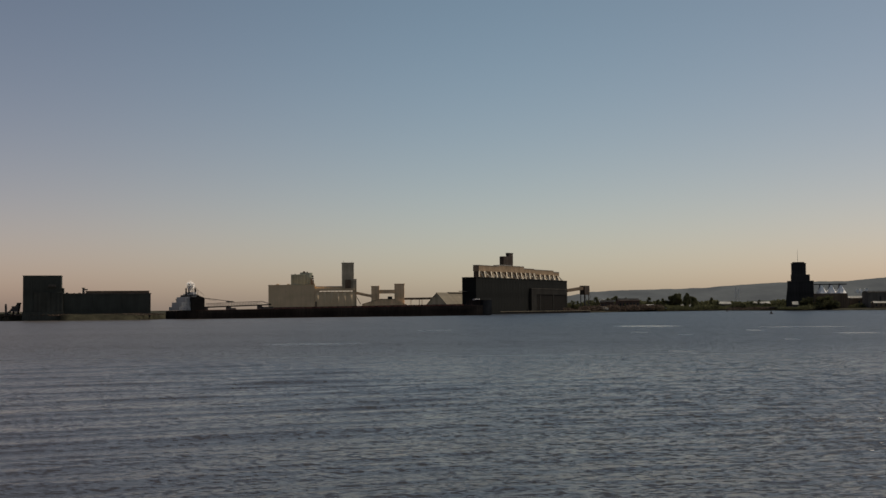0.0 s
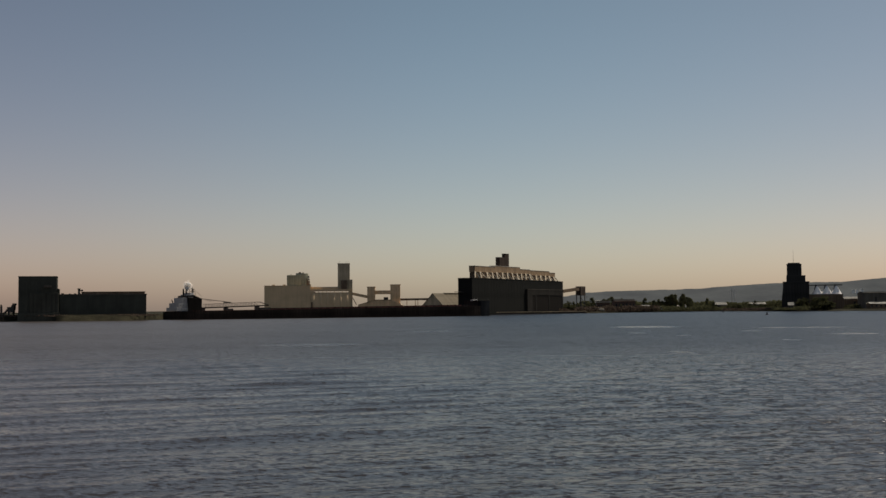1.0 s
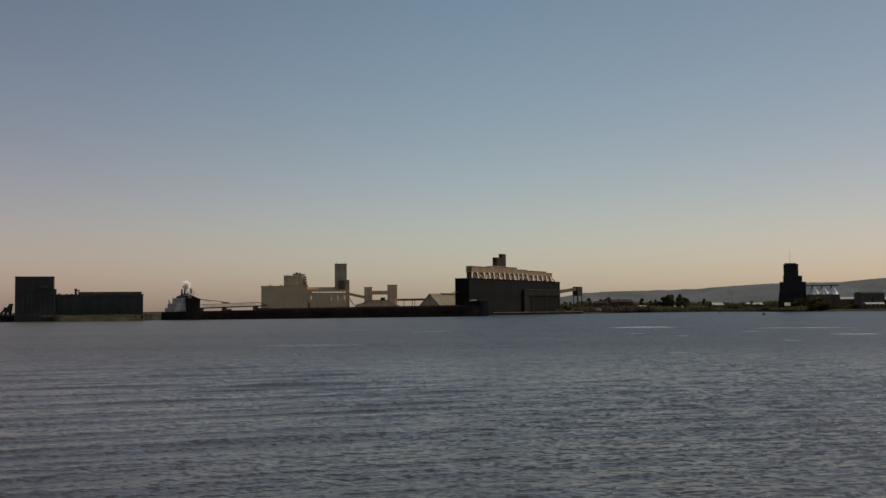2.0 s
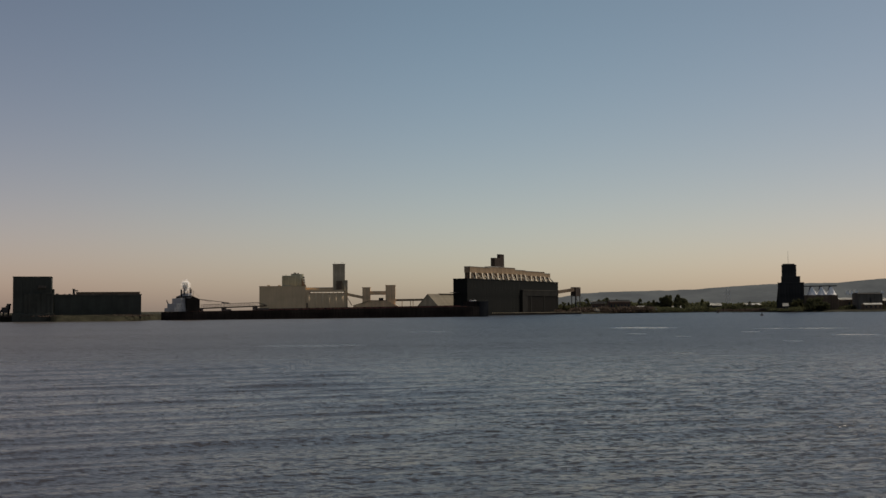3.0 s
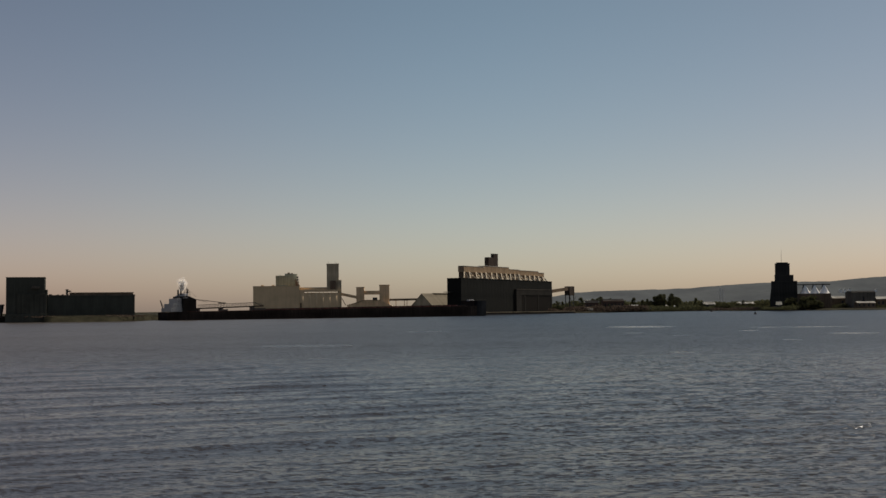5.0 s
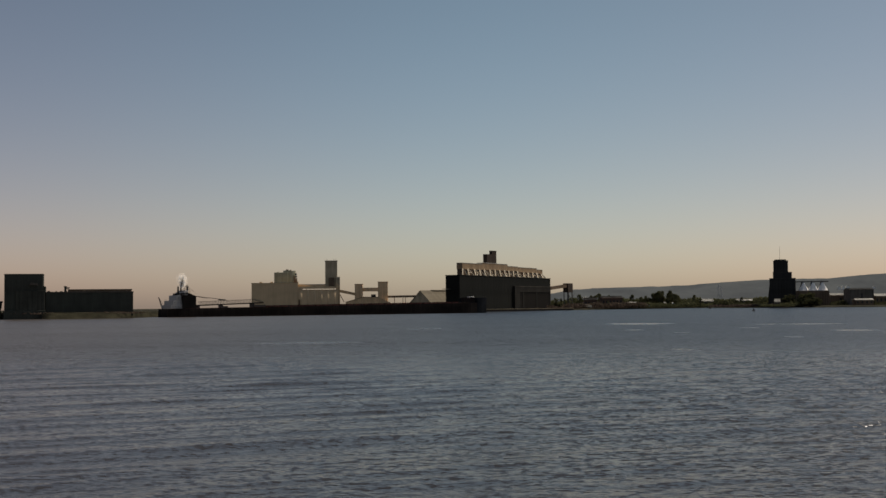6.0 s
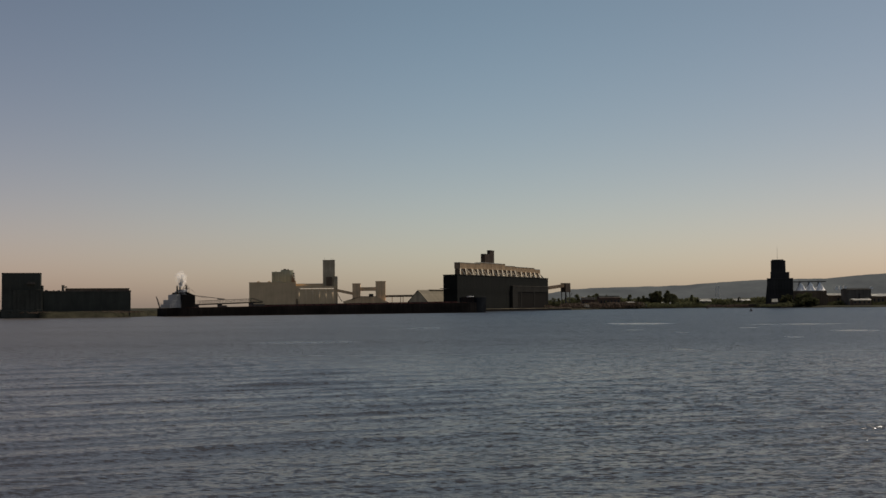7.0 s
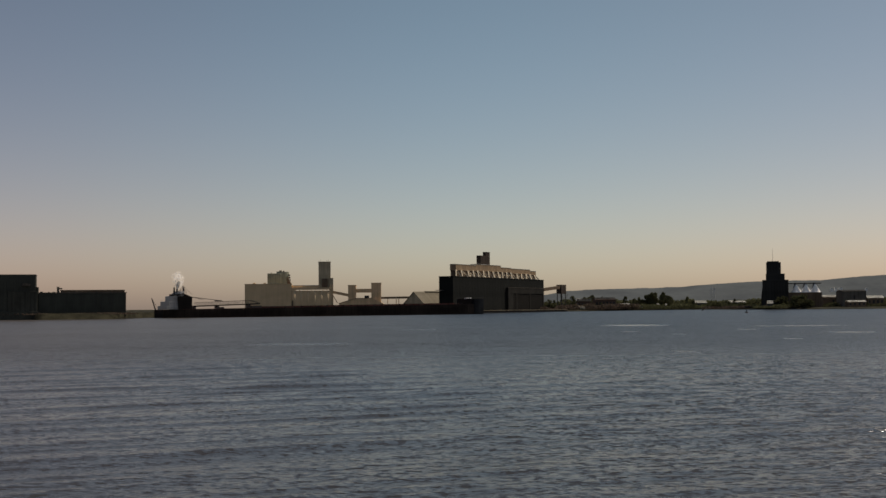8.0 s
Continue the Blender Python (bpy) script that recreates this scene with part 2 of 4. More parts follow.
def build_water():
    def axis(lo, a, b, hi, step, grow):
        mid = list(np.arange(a, b, step))
        up, s = [b], step
        while up[-1] < hi:
            s *= grow
            up.append(up[-1] + s)
        dn, s = [a], step
        while dn[-1] > lo:
            s *= grow
            dn.append(dn[-1] - s)
        return np.array(dn[:0:-1] + mid + up)

    xs, ys = axis(-5200, -40, 40, 5200, 0.28, 1.055), axis(-1200, 42, 105, 5400, 0.19, 1.024)
    gx, gy = np.meshgrid(xs, ys)
    rng = np.random.default_rng(7)
    z = np.zeros_like(gx)
    for i in range(64):
        lam = 0.65 * 3.2 ** rng.random()
        a = radians(279 + rng.normal(0, 11))
        k = 2 * math.pi / lam
        z += 0.0024 * lam * np.sin(k * (gx * math.cos(a) + gy * math.sin(a)) + rng.random() * 6.28)
    z *= np.clip((gx + 18) / 45, 0.08, 1.12)
    # long low swells with narrow crests
    for i, (lam, a, amp) in enumerate(((7.6, 294, 0.084), (5.3, 291, 0.054), (11.5, 296, 0.070), (3.7, 293, 0.036), (4.5, 297, 0.038), (2.9, 289, 0.020))):
        k = 2 * math.pi / lam
        bend = 0.8 * np.sin(gx * 0.05 + gy * 0.03 + i) + 0.5 * np.sin(gx * 0.12 - gy * 0.02 + 2.3 * i)
        s = np.sin(k * (gx * math.cos(radians(a)) + gy * math.sin(radians(a))) + bend)
        run = 0.6 + 0.4 * np.sin(gx * 0.09 + gy * 0.07 + 1.7 * i)
        z += amp * (2 * np.exp(3.0 * (s - 1)) - 0.55) * run * np.clip((28 - gx) / 40, 0.5, 1)
    fx = np.clip((150 - np.abs(gx)) / 80, 0, 1)
    fy = np.clip((420 - gy) / 330, 0, 1) * np.clip((gy + 20) / 40, 0, 1)
    z = z * fx * fy
    nx, ny = len(xs), len(ys)
    idx = np.arange(nx * ny).reshape(ny, nx)
    quads = np.stack([idx[:-1, :-1], idx[:-1, 1:], idx[1:, 1:], idx[1:, :-1]], -1).reshape(-1, 4)
    me = bpy.data.meshes.new("water")
    me.vertices.add(nx * ny)
    me.vertices.foreach_set("co", np.stack([gx, gy, z], -1).ravel())
    me.loops.add(quads.size)
    me.loops.foreach_set("vertex_index", quads.ravel())
    me.polygons.add(len(quads))
    me.polygons.foreach_set("loop_start", np.arange(0, quads.size, 4))
    me.polygons.foreach_set("use_smooth", np.ones(len(quads), dtype=bool))
    me.update()
    me.validate()
    m = bpy.data.materials.new("harbour_water")
    m.use_nodes = True
    t, n = m.node_tree, m.node_tree.nodes
    b = n["Principled BSDF"]
    b.inputs["Specular IOR Level"].default_value = 0.5
    b.inputs["IOR"].default_value = 1.33
    co = n.new("ShaderNodeTexCoord")

    def tex(scale, detail, stretch, rot=0.0):
        mp = n.new("ShaderNodeMapping")
        mp.inputs["Scale"].default_value = stretch
        mp.inputs["Rotation"].default_value = (0, 0, rot)
        nz = n.new("ShaderNodeTexNoise")
        nz.inputs["Scale"].default_value, nz.inputs["Detail"].default_value = scale, detail
        t.links.new(co.outputs["Object"], mp.inputs[0])
        t.links.new(mp.outputs[0], nz.inputs["Vector"])
        return nz.outputs["Fac"]

    # unresolved ripples tilt the surface normal at three sizes
    geo = n.new("ShaderNodeNewGeometry")
    total = geo.outputs["Normal"]

    def math_node(op, a, v):
        nd = n.new("ShaderNodeVectorMath")
        nd.operation = op
        t.links.new(a, nd.inputs[0])
        if isinstance(v, tuple):
            nd.inputs[1].default_value = v
        else:
            t.links.new(v, nd.inputs[1])
        return nd.outputs[0]

    def ranged(value, f0, f1, t0, t1, smooth=False):
        nd = n.new("ShaderNodeMapRange")
        nd.interpolation_type = "SMOOTHSTEP" if smooth else "LINEAR"
        for key, v in (("From Min", f0), ("From Max", f1), ("To Min", t0), ("To Max", t1)):
            nd.inputs[key].default_value = v
        t.links.new(value, nd.inputs["Value"])
        return nd.outputs[0]

    def joined(op, a, c):
        nd = n.new("ShaderNodeMath")
        nd.operation = op
        for k, v in enumerate((a, c)):
            if isinstance(v, (int, float)):
                nd.inputs[k].default_value = v
            else:
                t.links.new(v, nd.inputs[k])
        return nd.outputs[0]

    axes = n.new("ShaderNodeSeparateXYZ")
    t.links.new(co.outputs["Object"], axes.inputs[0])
    # warm lift by the old elevator, dark channel: uneven brightness put into base colour
    side_tint = n.new("ShaderNodeMix")
    side_tint.data_type = "RGBA"
    side_tint.inputs[6].default_value, side_tint.inputs[7].default_value = LEFT_TINT, RIGHT_TINT
    t.links.new(ranged(axes.outputs[0], -130, 90, 0, 1, True), side_tint.inputs[0])
    t.links.new(side_tint.outputs[2], b.inputs["Base Color"])
    # glassy slicks with ragged ends
    ragged = tex(0.035, 4, (0.5, 1, 1))
    glassy = None
    for x, y, a, c, k in SLICKS:
        off = math_node("MULTIPLY", math_node("SUBTRACT", co.outputs["Object"], (x, y, 0)), (1 / a, 1 / c, 0))
        size = n.new("ShaderNodeVectorMath")
        size.operation = "LENGTH"
        t.links.new(off, size.inputs[0])
        ring = joined("ADD", size.outputs["Value"], joined("MULTIPLY", joined("SUBTRACT", ragged, 0.5), 1.6))
        one = ranged(ring, 0.45, 1.1, k * 0.85, 0, True)
        glassy = one if glassy is None else joined("MAXIMUM", glassy, one)
    slick = joined("SUBTRACT", 1.0, glassy)
    gusts = ranged(tex(0.02, 4, (0.25, 1, 1)), 0.35, 0.65, 0.74, 1.18)
    open_water = ranged(axes.outputs[1], 50, 230, 0.3, 1.0)
    calm = joined("MAXIMUM", ranged(axes.outputs[0], -60, 40, 0.42, 0.62), open_water)
    t.links.new(joined("MULTIPLY", joined("MULTIPLY", slick, 0.34), calm), b.inputs["Roughness"])
    lee = joined("MAXIMUM", ranged(axes.outputs[0], -32, 34, 0.18, 1.18), joined("MULTIPLY", open_water, ranged(axes.outputs[0], -150, 60, 0.80, 1.1)))
    lee = joined("MULTIPLY", lee, ranged(axes.outputs[1], 220, 780, 1.0, 0.58))
    wind = joined("MULTIPLY", joined("MULTIPLY", lee, slick), gusts)
    # ripples at four sizes, their crests longer than wide
    for scale, longer, rot, k in ((0.22, 2.2, 0.30, 0.22), (1.6, 2.2, 0.15, 1.0), (3.4, 2.4, 0.08, 1.9), (6.5, 2.4, -0.04, 2.9)):
        mp = n.new("ShaderNodeMapping")
        mp.vector_type = "TEXTURE"
        mp.inputs["Scale"].default_value, mp.inputs["Rotation"].default_value = (longer, 1, 1), (0, 0, rot)
        nz = n.new("ShaderNodeTexNoise")
        nz.inputs["Scale"].default_value, nz.inputs["Detail"].default_value = scale, 3
        t.links.new(co.outputs["Object"], mp.inputs[0])
        t.links.new(mp.outputs[0], nz.inputs["Vector"])
        off = math_node("MULTIPLY", math_node("SUBTRACT", nz.outputs["Color"], (0.5, 0.5, 0.5)), (k * 0.14, k, 0))
        off = math_node("MULTIPLY", off, wind)
        total = math_node("ADD", total, off)
    nrm = n.new("ShaderNodeVectorMath")
    nrm.operation = "NORMALIZE"
    t.links.new(total, nrm.inputs[0])
    t.links.new(nrm.outputs[0], b.inputs["Normal"])
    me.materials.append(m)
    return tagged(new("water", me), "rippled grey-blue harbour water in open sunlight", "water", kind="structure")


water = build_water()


# ---- land ----
def build_ground():
    """The far bank: a low shelf from the waterline back to the horizon, with a sloping edge."""
    shore = [(-2600, 940), (-900, 880), (-330, 907), (-294, 917), (-290, 896), (-262, 896), (-236, 903), (-231.5, 914), (-230.5, 940), (-229.5, 965), (-228.5, 990), (-200, 1020),
             (-120, 1150), (-20, 1185), (21.16, 1270.51), (144.12, 1382.10), (196, 1433),
             (267.05, 1536.44), (387.34, 1610.63), (402.76, 1551.87), (442.04, 1461.83),
             (514.40, 1379.63), (800, 1380), (2600, 1500)]
    pts = []
    for (x0, y0), (x1, y1) in zip(shore, shore[1:]):
        n = max(1, min(40, int(math.hypot(x1 - x0, y1 - y0) / 8)))
        for i in range(n):
            f = i / n
            x, y = x0 + (x1 - x0) * f, y0 + (y1 - y0) * f
            pts.append((x, y + 2.5 * noise.noise((x * 0.03, y * 0.03, 4))))
    pts.append(shore[-1])
    bm = bmesh.new()
    rows = []
    for back, z in ((-3, -1.0), (0, 0.15), (5, 1.2), (14, 2.2), (60, 2.4), (250, 2.4), (900, 2.6), (3900, 2.8)):
        rows.append([bm.verts.new((x * (1 + back / 1400), y + back, z + (0.5 * noise.noise((x * 0.08, back, 1)) if 0 < back < 100 else 0) + (2.6 if back > 3 else 0) * min(1, max(0, (-150 - x) / 40)))) for x, y in pts])
    for a, b in zip(rows, rows[1:]):
        for i in range(len(pts) - 1):
            bm.faces.new((a[i], a[i + 1], b[i + 1], b[i]))
    return tagged(new("ground", finish("ground", bm, GRASS, True)), "low grassy harbour bank with worn brown earth", "shore", kind="structure")


build_ground()


def build_hills():
    bm = bmesh.new()
    prof = [(-200, 12), (0, 20), (471.72, 48), (540.88, 61.02), (660.35, 66.25), (869.93, 69.62), (974.72, 72.88),
            (1079.51, 81.38), (1289.10, 92.10), (1393.89, 93.26), (1498.68, 92.33), (1561.56, 99.11),
            (1641.20, 105.74), (1792.10, 112.79), (2700, 120), (4200, 90)]
    rows = [[], [], [], []]
    x = prof[0][0]
    while x < prof[-1][0]:
        for (x0, z0), (x1, z1) in zip(prof, prof[1:]):
            if x0 <= x <= x1:
                z = z0 + (z1 - z0) * (x - x0) / (x1 - x0)
        z += 1.6 * noise.noise((x * 0.02, 0, 3)) + 0.9 * noise.noise((x * 0.1, 0, 5))
        y = 4400 - 0.10 * max(0, x - 1500)
        for r, (f, dy) in zip(rows, ((0.0, -500), (0.45, -300), (0.8, -130), (1.0, 0))):
            r.append(bm.verts.new((x, y + dy + 30 * noise.noise((x * 0.006, dy, 2)), max(1.5, z * f + 4 * noise.noise((x * 0.012, dy * 0.1, 7)) * (0 < f < 1)))))
        x += 12
    for a, b in zip(rows, rows[1:]):
        for i in range(len(a) - 1):
            bm.faces.new((a[i], a[i + 1], b[i + 1], b[i]))
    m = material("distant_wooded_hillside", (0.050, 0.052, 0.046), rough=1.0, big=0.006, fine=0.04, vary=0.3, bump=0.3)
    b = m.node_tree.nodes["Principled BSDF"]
    # faint blue-grey emission on the ridge stands in for haze before it
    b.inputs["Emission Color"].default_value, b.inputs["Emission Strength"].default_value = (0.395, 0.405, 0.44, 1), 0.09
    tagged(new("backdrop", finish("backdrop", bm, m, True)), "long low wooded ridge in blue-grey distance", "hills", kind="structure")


build_hills()


# ---- the ship: x forward from the stern, y to the far side, z up from the waterline ----
LOA, BEAM = 306.30, 32.0
FORE = 13.94


FSTART = 288.71
DECK_AFT, DECK_FWD = 6.76, 9.55


def deck(s):
    """Height of the deck over the water: the empty ship trims by the stern."""
    return DECK_AFT + (DECK_FWD - DECK_AFT) * s / LOA


def build_ship():
    ship = thing("bulk_carrier", pose(-210.39, 943.99, 0, 0, 0, 31.22), "long dark-hulled lake freighter under way, white deckhouse aft", "ship")

    def half(s):
        """Half the beam at s metres from the stern."""
        a = min(1.0, 0.80 + 0.20 * s / 14) if s < 14 else 1.0
        f = max(0.0, (s - (LOA - 24)) / 24)
        return BEAM / 2 * a * math.sqrt(max(0.0, 1 - f ** 2.2))

    def top(s):
        if s > FSTART:
            return FORE + 0.5 * ((s - FSTART) / 26) ** 2
        return deck(s)

    stations = [-1.7, 0.5, 2.5, 5, 9, 14] + [20 + i * (LOA - 50) / 24 for i in range(25)] + [LOA - 24, FSTART - 0.01, FSTART + 0.01] + [FSTART + 0.01 + (LOA - 8 - FSTART) * i / 4 for i in (1, 2, 3)] + [ LOA - 7, LOA - 4, LOA - 2, LOA - 0.8, LOA]
    plates = []
    for run in ([s for s in stations if s < FSTART], [s for s in stations if s > FSTART]):
        bm = bmesh.new()
        rings = []
        for s in run:
            h, zt = half(s), top(s)
            flare = 0.4 * max(0, (s - LOA + 26) / 26)
            low = -3.0
            ring = [(s, -h * 0.92, low), (s, -h, 0.6), (s, -h - flare * 0.3, zt * 0.6), (s, -h - flare, zt), (s, -h - flare + 0.4, zt + 0.02), (s, h + flare - 0.4, zt + 0.02), (s, h + flare, zt), (s, h, 0.6), (s, h * 0.92, low)]
            rings.append([bm.verts.new((x, y + BEAM / 2, z)) for x, y, z in ring])
        for a, b in zip(rings, rings[1:]):
            for i in range(len(a) - 1):
                bm.faces.new((a[i], a[i + 1], b[i + 1], b[i]))
        bm.faces.new(rings[0])
        bm.faces.new(rings[-1][::-1])
        plates.append(bm)
    hull = part("hull", plates[0], HULL_PAINT, ship, "dark oxide-red hull with rust streaks")
    part("forecastle", plates[1], BOW_PAINT, hull, "blue-black bow and forecastle plating")
    part("rubbing_strake", beam((16, -0.1, deck(16) * 0.62), (LOA - 30, -0.1, deck(LOA) * 0.62), 0.35), SHIP_BLACK, hull)
    part("deck", beam((14, BEAM / 2, deck(14) + 0.06), (LOA - 27, BEAM / 2, deck(LOA - 27) + 0.06), BEAM - 1.6, None, 0.1), DECK_PAINT, hull)
    # hatches along the deck
    first = None
    s0, s1, n = 89.32, LOA - 34, 24
    for i in range(n):
        s = s0 + (s1 - s0) * (i + 0.5) / n
        at = pose(s, BEAM / 2, deck(s) + 0.08)
        if first is None:
            b = box(-2.6, 2.6, -10, 10, 0, 0.9)
            box(-2.9, 2.9, -10.3, 10.3, 0.9, 1.15, bm=b)
            first = part("hatch", b, DECK_PAINT, ship, at=at)
        else:
            again(first, at)
    # deck edge rail
    b = bmesh.new()
    for i in range(70):
        s = 86 + i * (LOA - 116) / 69
        box(s - 0.06, s + 0.06, 0.45, 0.55, deck(s), deck(s) + 1.1, bm=b)
    beam((86, 0.5, deck(86) + 1.1), (LOA - 30, 0.5, deck(LOA - 30) + 1.1), 0.08, b)
    beam((86, 0.5, deck(86) + 0.6), (LOA - 30, 0.5, deck(LOA - 30) + 0.6), 0.06, b)
    part("deck_railing", b, STEEL_DARK, ship)
    # stern deckhouse in tiers
    z1, z2, z3 = 9.79, 13.41, 17.71
    a0, a1, a2, a3 = 1.18, 3.22, 6.93, 12.08
    house = part("deckhouse", box(a0, a3, 3, 29, deck(20), z1, 0.15), SHIP_WHITE, ship, "white tiered stern deckhouse")
    part("deckhouse_tier", box(a1, a3, 4, 28, z1 + 0.02, z2, 0.15), SHIP_WHITE, house)
    part("deckhouse_tier", box(a2, a3, 5, 27, z2 + 0.02, z3, 0.15), SHIP_WHITE, house)
    w = None
    for zz, lo, hi in (((deck(20) + z1) / 2, a0 + 1.5, a3 - 1), ((z1 + z2) / 2, a1 + 1.5, a3 - 1), ((z2 + z3) / 2, a2 + 1.5, a3 - 1)):
        yy = 3 if zz < z1 else 4 if zz < z2 else 5
        s = lo
        while s < hi:
            at = pose(s, yy - 0.02, zz)
            if w is None:
                w = part("porthole", box(-0.25, 0.25, -0.03, 0.05, -0.28, 0.28), GLASS, house, at=at)
            else:
                again(w, at)
            s += 2.6
    for zz, lo, yy in ((z1, a0, 3), (z2, a1, 4), (z3, a2, 5)):
        b = bmesh.new()
        s = lo
        while s < a3:
            box(s - 0.05, s + 0.05, yy - 0.05, yy + 0.05, zz, zz + 1.1, bm=b)
            s += 1.6
        beam((lo, yy, zz + 1.1), (a3, yy, zz + 1.1), 0.09, b)
        beam((lo, yy, zz + 1.1), (lo, 32 - yy, zz + 1.1), 0.09, b)
        part("tier_railing", b, SHIP_WHITE, house)
    # wheelhouse
    w0, w1 = 12.76, 18.93
    z4 = 20.41
    wheel = part("wheelhouse", box(w0, w1 - 3, 4, 28, z3 + 0.02, z4, 0.2), SHIP_WHITE, ship, "white wheelhouse with dark window band")
    part("window_band", box(w0 + 1.2, w1 - 2.96, 3.94, 28.06, z3 + 1.5, z4 - 0.5), GLASS, wheel)
    part("upper_bridge", box(w0 + 1.0, w1 - 2.2, 7, 25, z4 + 0.02, z4 + 1.3, 0.15), SHIP_WHITE, wheel)
    part("bridge_wing", box(w1 - 8, w1 - 5, 0.3, 31.7, z3 + 0.05, z3 + 0.35), SHIP_WHITE, wheel)
    # funnels and masts
    f = None
    for s, y, h in ((11.2, 16, 24.5), (13.6, 16, 24.9), (20.4, 20, 24.3)):
        b = cylinder(0.75, 0.6, z4 - 2, h, 18)
        cylinder(0.7, 0.7, h, h + 0.4, 18, bm=b)
        part("funnel", b, SHIP_BLACK, ship, "black funnel with sooty rim", at=pose(s, y, 0))
    mx = 18.6
    b = beam((mx, 16, z4 - 2), (mx, 16, 26.6), 0.45)
    beam((mx, 12.5, z4 + 3.6), (mx, 19.5, z4 + 3.6), 0.25, b)
    beam((mx - 2.0, 16, z4 + 2.4), (mx + 2.6, 16, z4 + 2.4), 0.4, b)
    beam((mx - 1.2, 16, z4 + 4.6), (mx + 1.6, 16, z4 + 4.6), 0.3, b)
    beam((mx, 16, z4 + 5.4), (mx + 8.0, 16, z4 - 1.6), 0.14, b)
    beam((mx, 16, z4 + 5.4), (mx - 5.0, 16, z4 + 0.2), 0.14, b)
    beam((mx - 3.0, 14, z4 - 1), (mx - 3.0, 14, z4 + 3.4), 0.3, b)
    beam((mx + 3.2, 18, z4 - 2), (mx + 3.2, 18, z4 + 1.8), 0.3, b)
    part("radar_mast", b, STEEL_DARK, ship)
    # dark forward block of the after house with the boom hinge
    h0, h1 = 10.67, 22.01
    zb = 17.13
    block = part("boom_house", box(h0, h1, 2, 30, deck(20), zb, 0.2), SHIP_BLACK, ship, "black steel boom hinge house")
    part("boom_house_roof", prism([(h0, zb), (h1, zb), (h1 - 1, zb + 0.4), (h0 + 6, 19.43), (h0, 19.43)], 4, 28), SHIP_BLACK, block)
    # unloading boom: a long lattice lying over the deck
    e0, e1 = 26.0, 84.5

    def boom_at(x):
        """Underside, belt level and top of the lattice: the boom rises towards its free end."""
        f = (x - e0) / (e1 - e0)
        return 8.7 + 1.8 * f, 9.9 + 1.8 * f, 12.3 + 2.1 * f

    b = bmesh.new()
    for y in (13.5, 18.5):
        n = 19
        for i in range(n):
            xa, xb = e0 + 3 + (e1 - e0 - 11) * i / n, e0 + 3 + (e1 - e0 - 11) * (i + 1) / n
            (_, la, ta), (_, lb, tb) = boom_at(xa), boom_at(xb)
            beam((xa, y, ta), (xb, y, tb), 0.24, b)
            beam((xa, y, la), (xa, y, ta), 0.16, b)
            beam((xa, y, ta), (xb, y, lb), 0.12, b)
        beam((e1 - 8, y, boom_at(e1 - 8)[2]), (e1, y, boom_at(e1)[1]), 0.3, b)
    boom = part("unloading_boom", b, STEEL_DARK, ship, "dark steel lattice unloading boom lying over the deck")
    b = beam((e0, 16, 9.3), (e1, 16, 11.1), 5.2, None, 0.95)
    part("belt_trough", b, SHIP_BLACK, boom)
    b = bmesh.new()
    for y in (13.5, 18.5):
        beam((15.5, y, 20.2), (23.4, y, 17.3), 0.26, b)
        beam((23.4, y, 17.3), (50.7, y, 13.9), 0.22, b)
        beam((18.0, y, 18.8), (36.0, y, 14.6), 0.14, b)
    box(46.5, 51.0, 13.2, 18.8, 13.4, 14.2, bm=b)
    part("boom_stay", b, STEEL_DARK, boom)
    for s in (27.6, 47.5, 75.0):
        part("boom_cradle", box(s - 0.9, s + 0.9, 12.5, 19.5, deck(s), boom_at(s)[0] + 0.2), STEEL_DARK, ship)
    part("pump_house", box(45.0, 51.0, 8, 12, deck(50), 8.6), STEEL_DARK, ship)
    part("pump_house", box(75.0, 84.0, 8, 12, deck(80), 9.4), STEEL_DARK, ship)
    # stern fittings
    part("stern_rail", beam((1, 5, deck(0) + 1.0), (12, 1.5, deck(0) + 1.0), 0.12), STEEL_DARK, ship)
    # bow: forecastle rail, mast, white winch hood
    b = beam((LOA - 14, 16, FORE), (LOA - 14, 16, FORE + 3.4), 0.35)
    beam((LOA - 14, 13.5, FORE + 2.4), (LOA - 14, 18.5, FORE + 2.4), 0.2, b)
    part("bow_mast", b, STEEL_DARK, ship)
    part("winch_hood", box(287.32, 292.97, 12, 16, FORE + 0.03, FORE + 1.2, 0.2), SHIP_WHITE, ship, "white steel winch hood on the forecastle")
    part("breakwater", box(FSTART - 0.6, FSTART - 0.1, 4, 28, deck(FSTART) - 0.1, FORE + 0.5), HULL_PAINT, ship)
    b = bmesh.new()
    for i in range(12):
        s = FSTART + 0.5 + i * (LOA - FSTART - 2) / 11
        y = BEAM / 2 - half(s) + 0.3
        box(s - 0.05, s + 0.05, y - 0.05, y + 0.05, FORE, FORE + 1.3, bm=b)
    prev = None
    for i in range(12):
        s = FSTART + 0.5 + i * (LOA - FSTART - 2) / 11
        p = (s, BEAM / 2 - half(s) + 0.3, FORE + 1.3)
        if prev:
            beam(prev, p, 0.09, b)
        prev = p
    part("bow_railing", b, STEEL_DARK, ship)
    return ship


ship = build_ship()


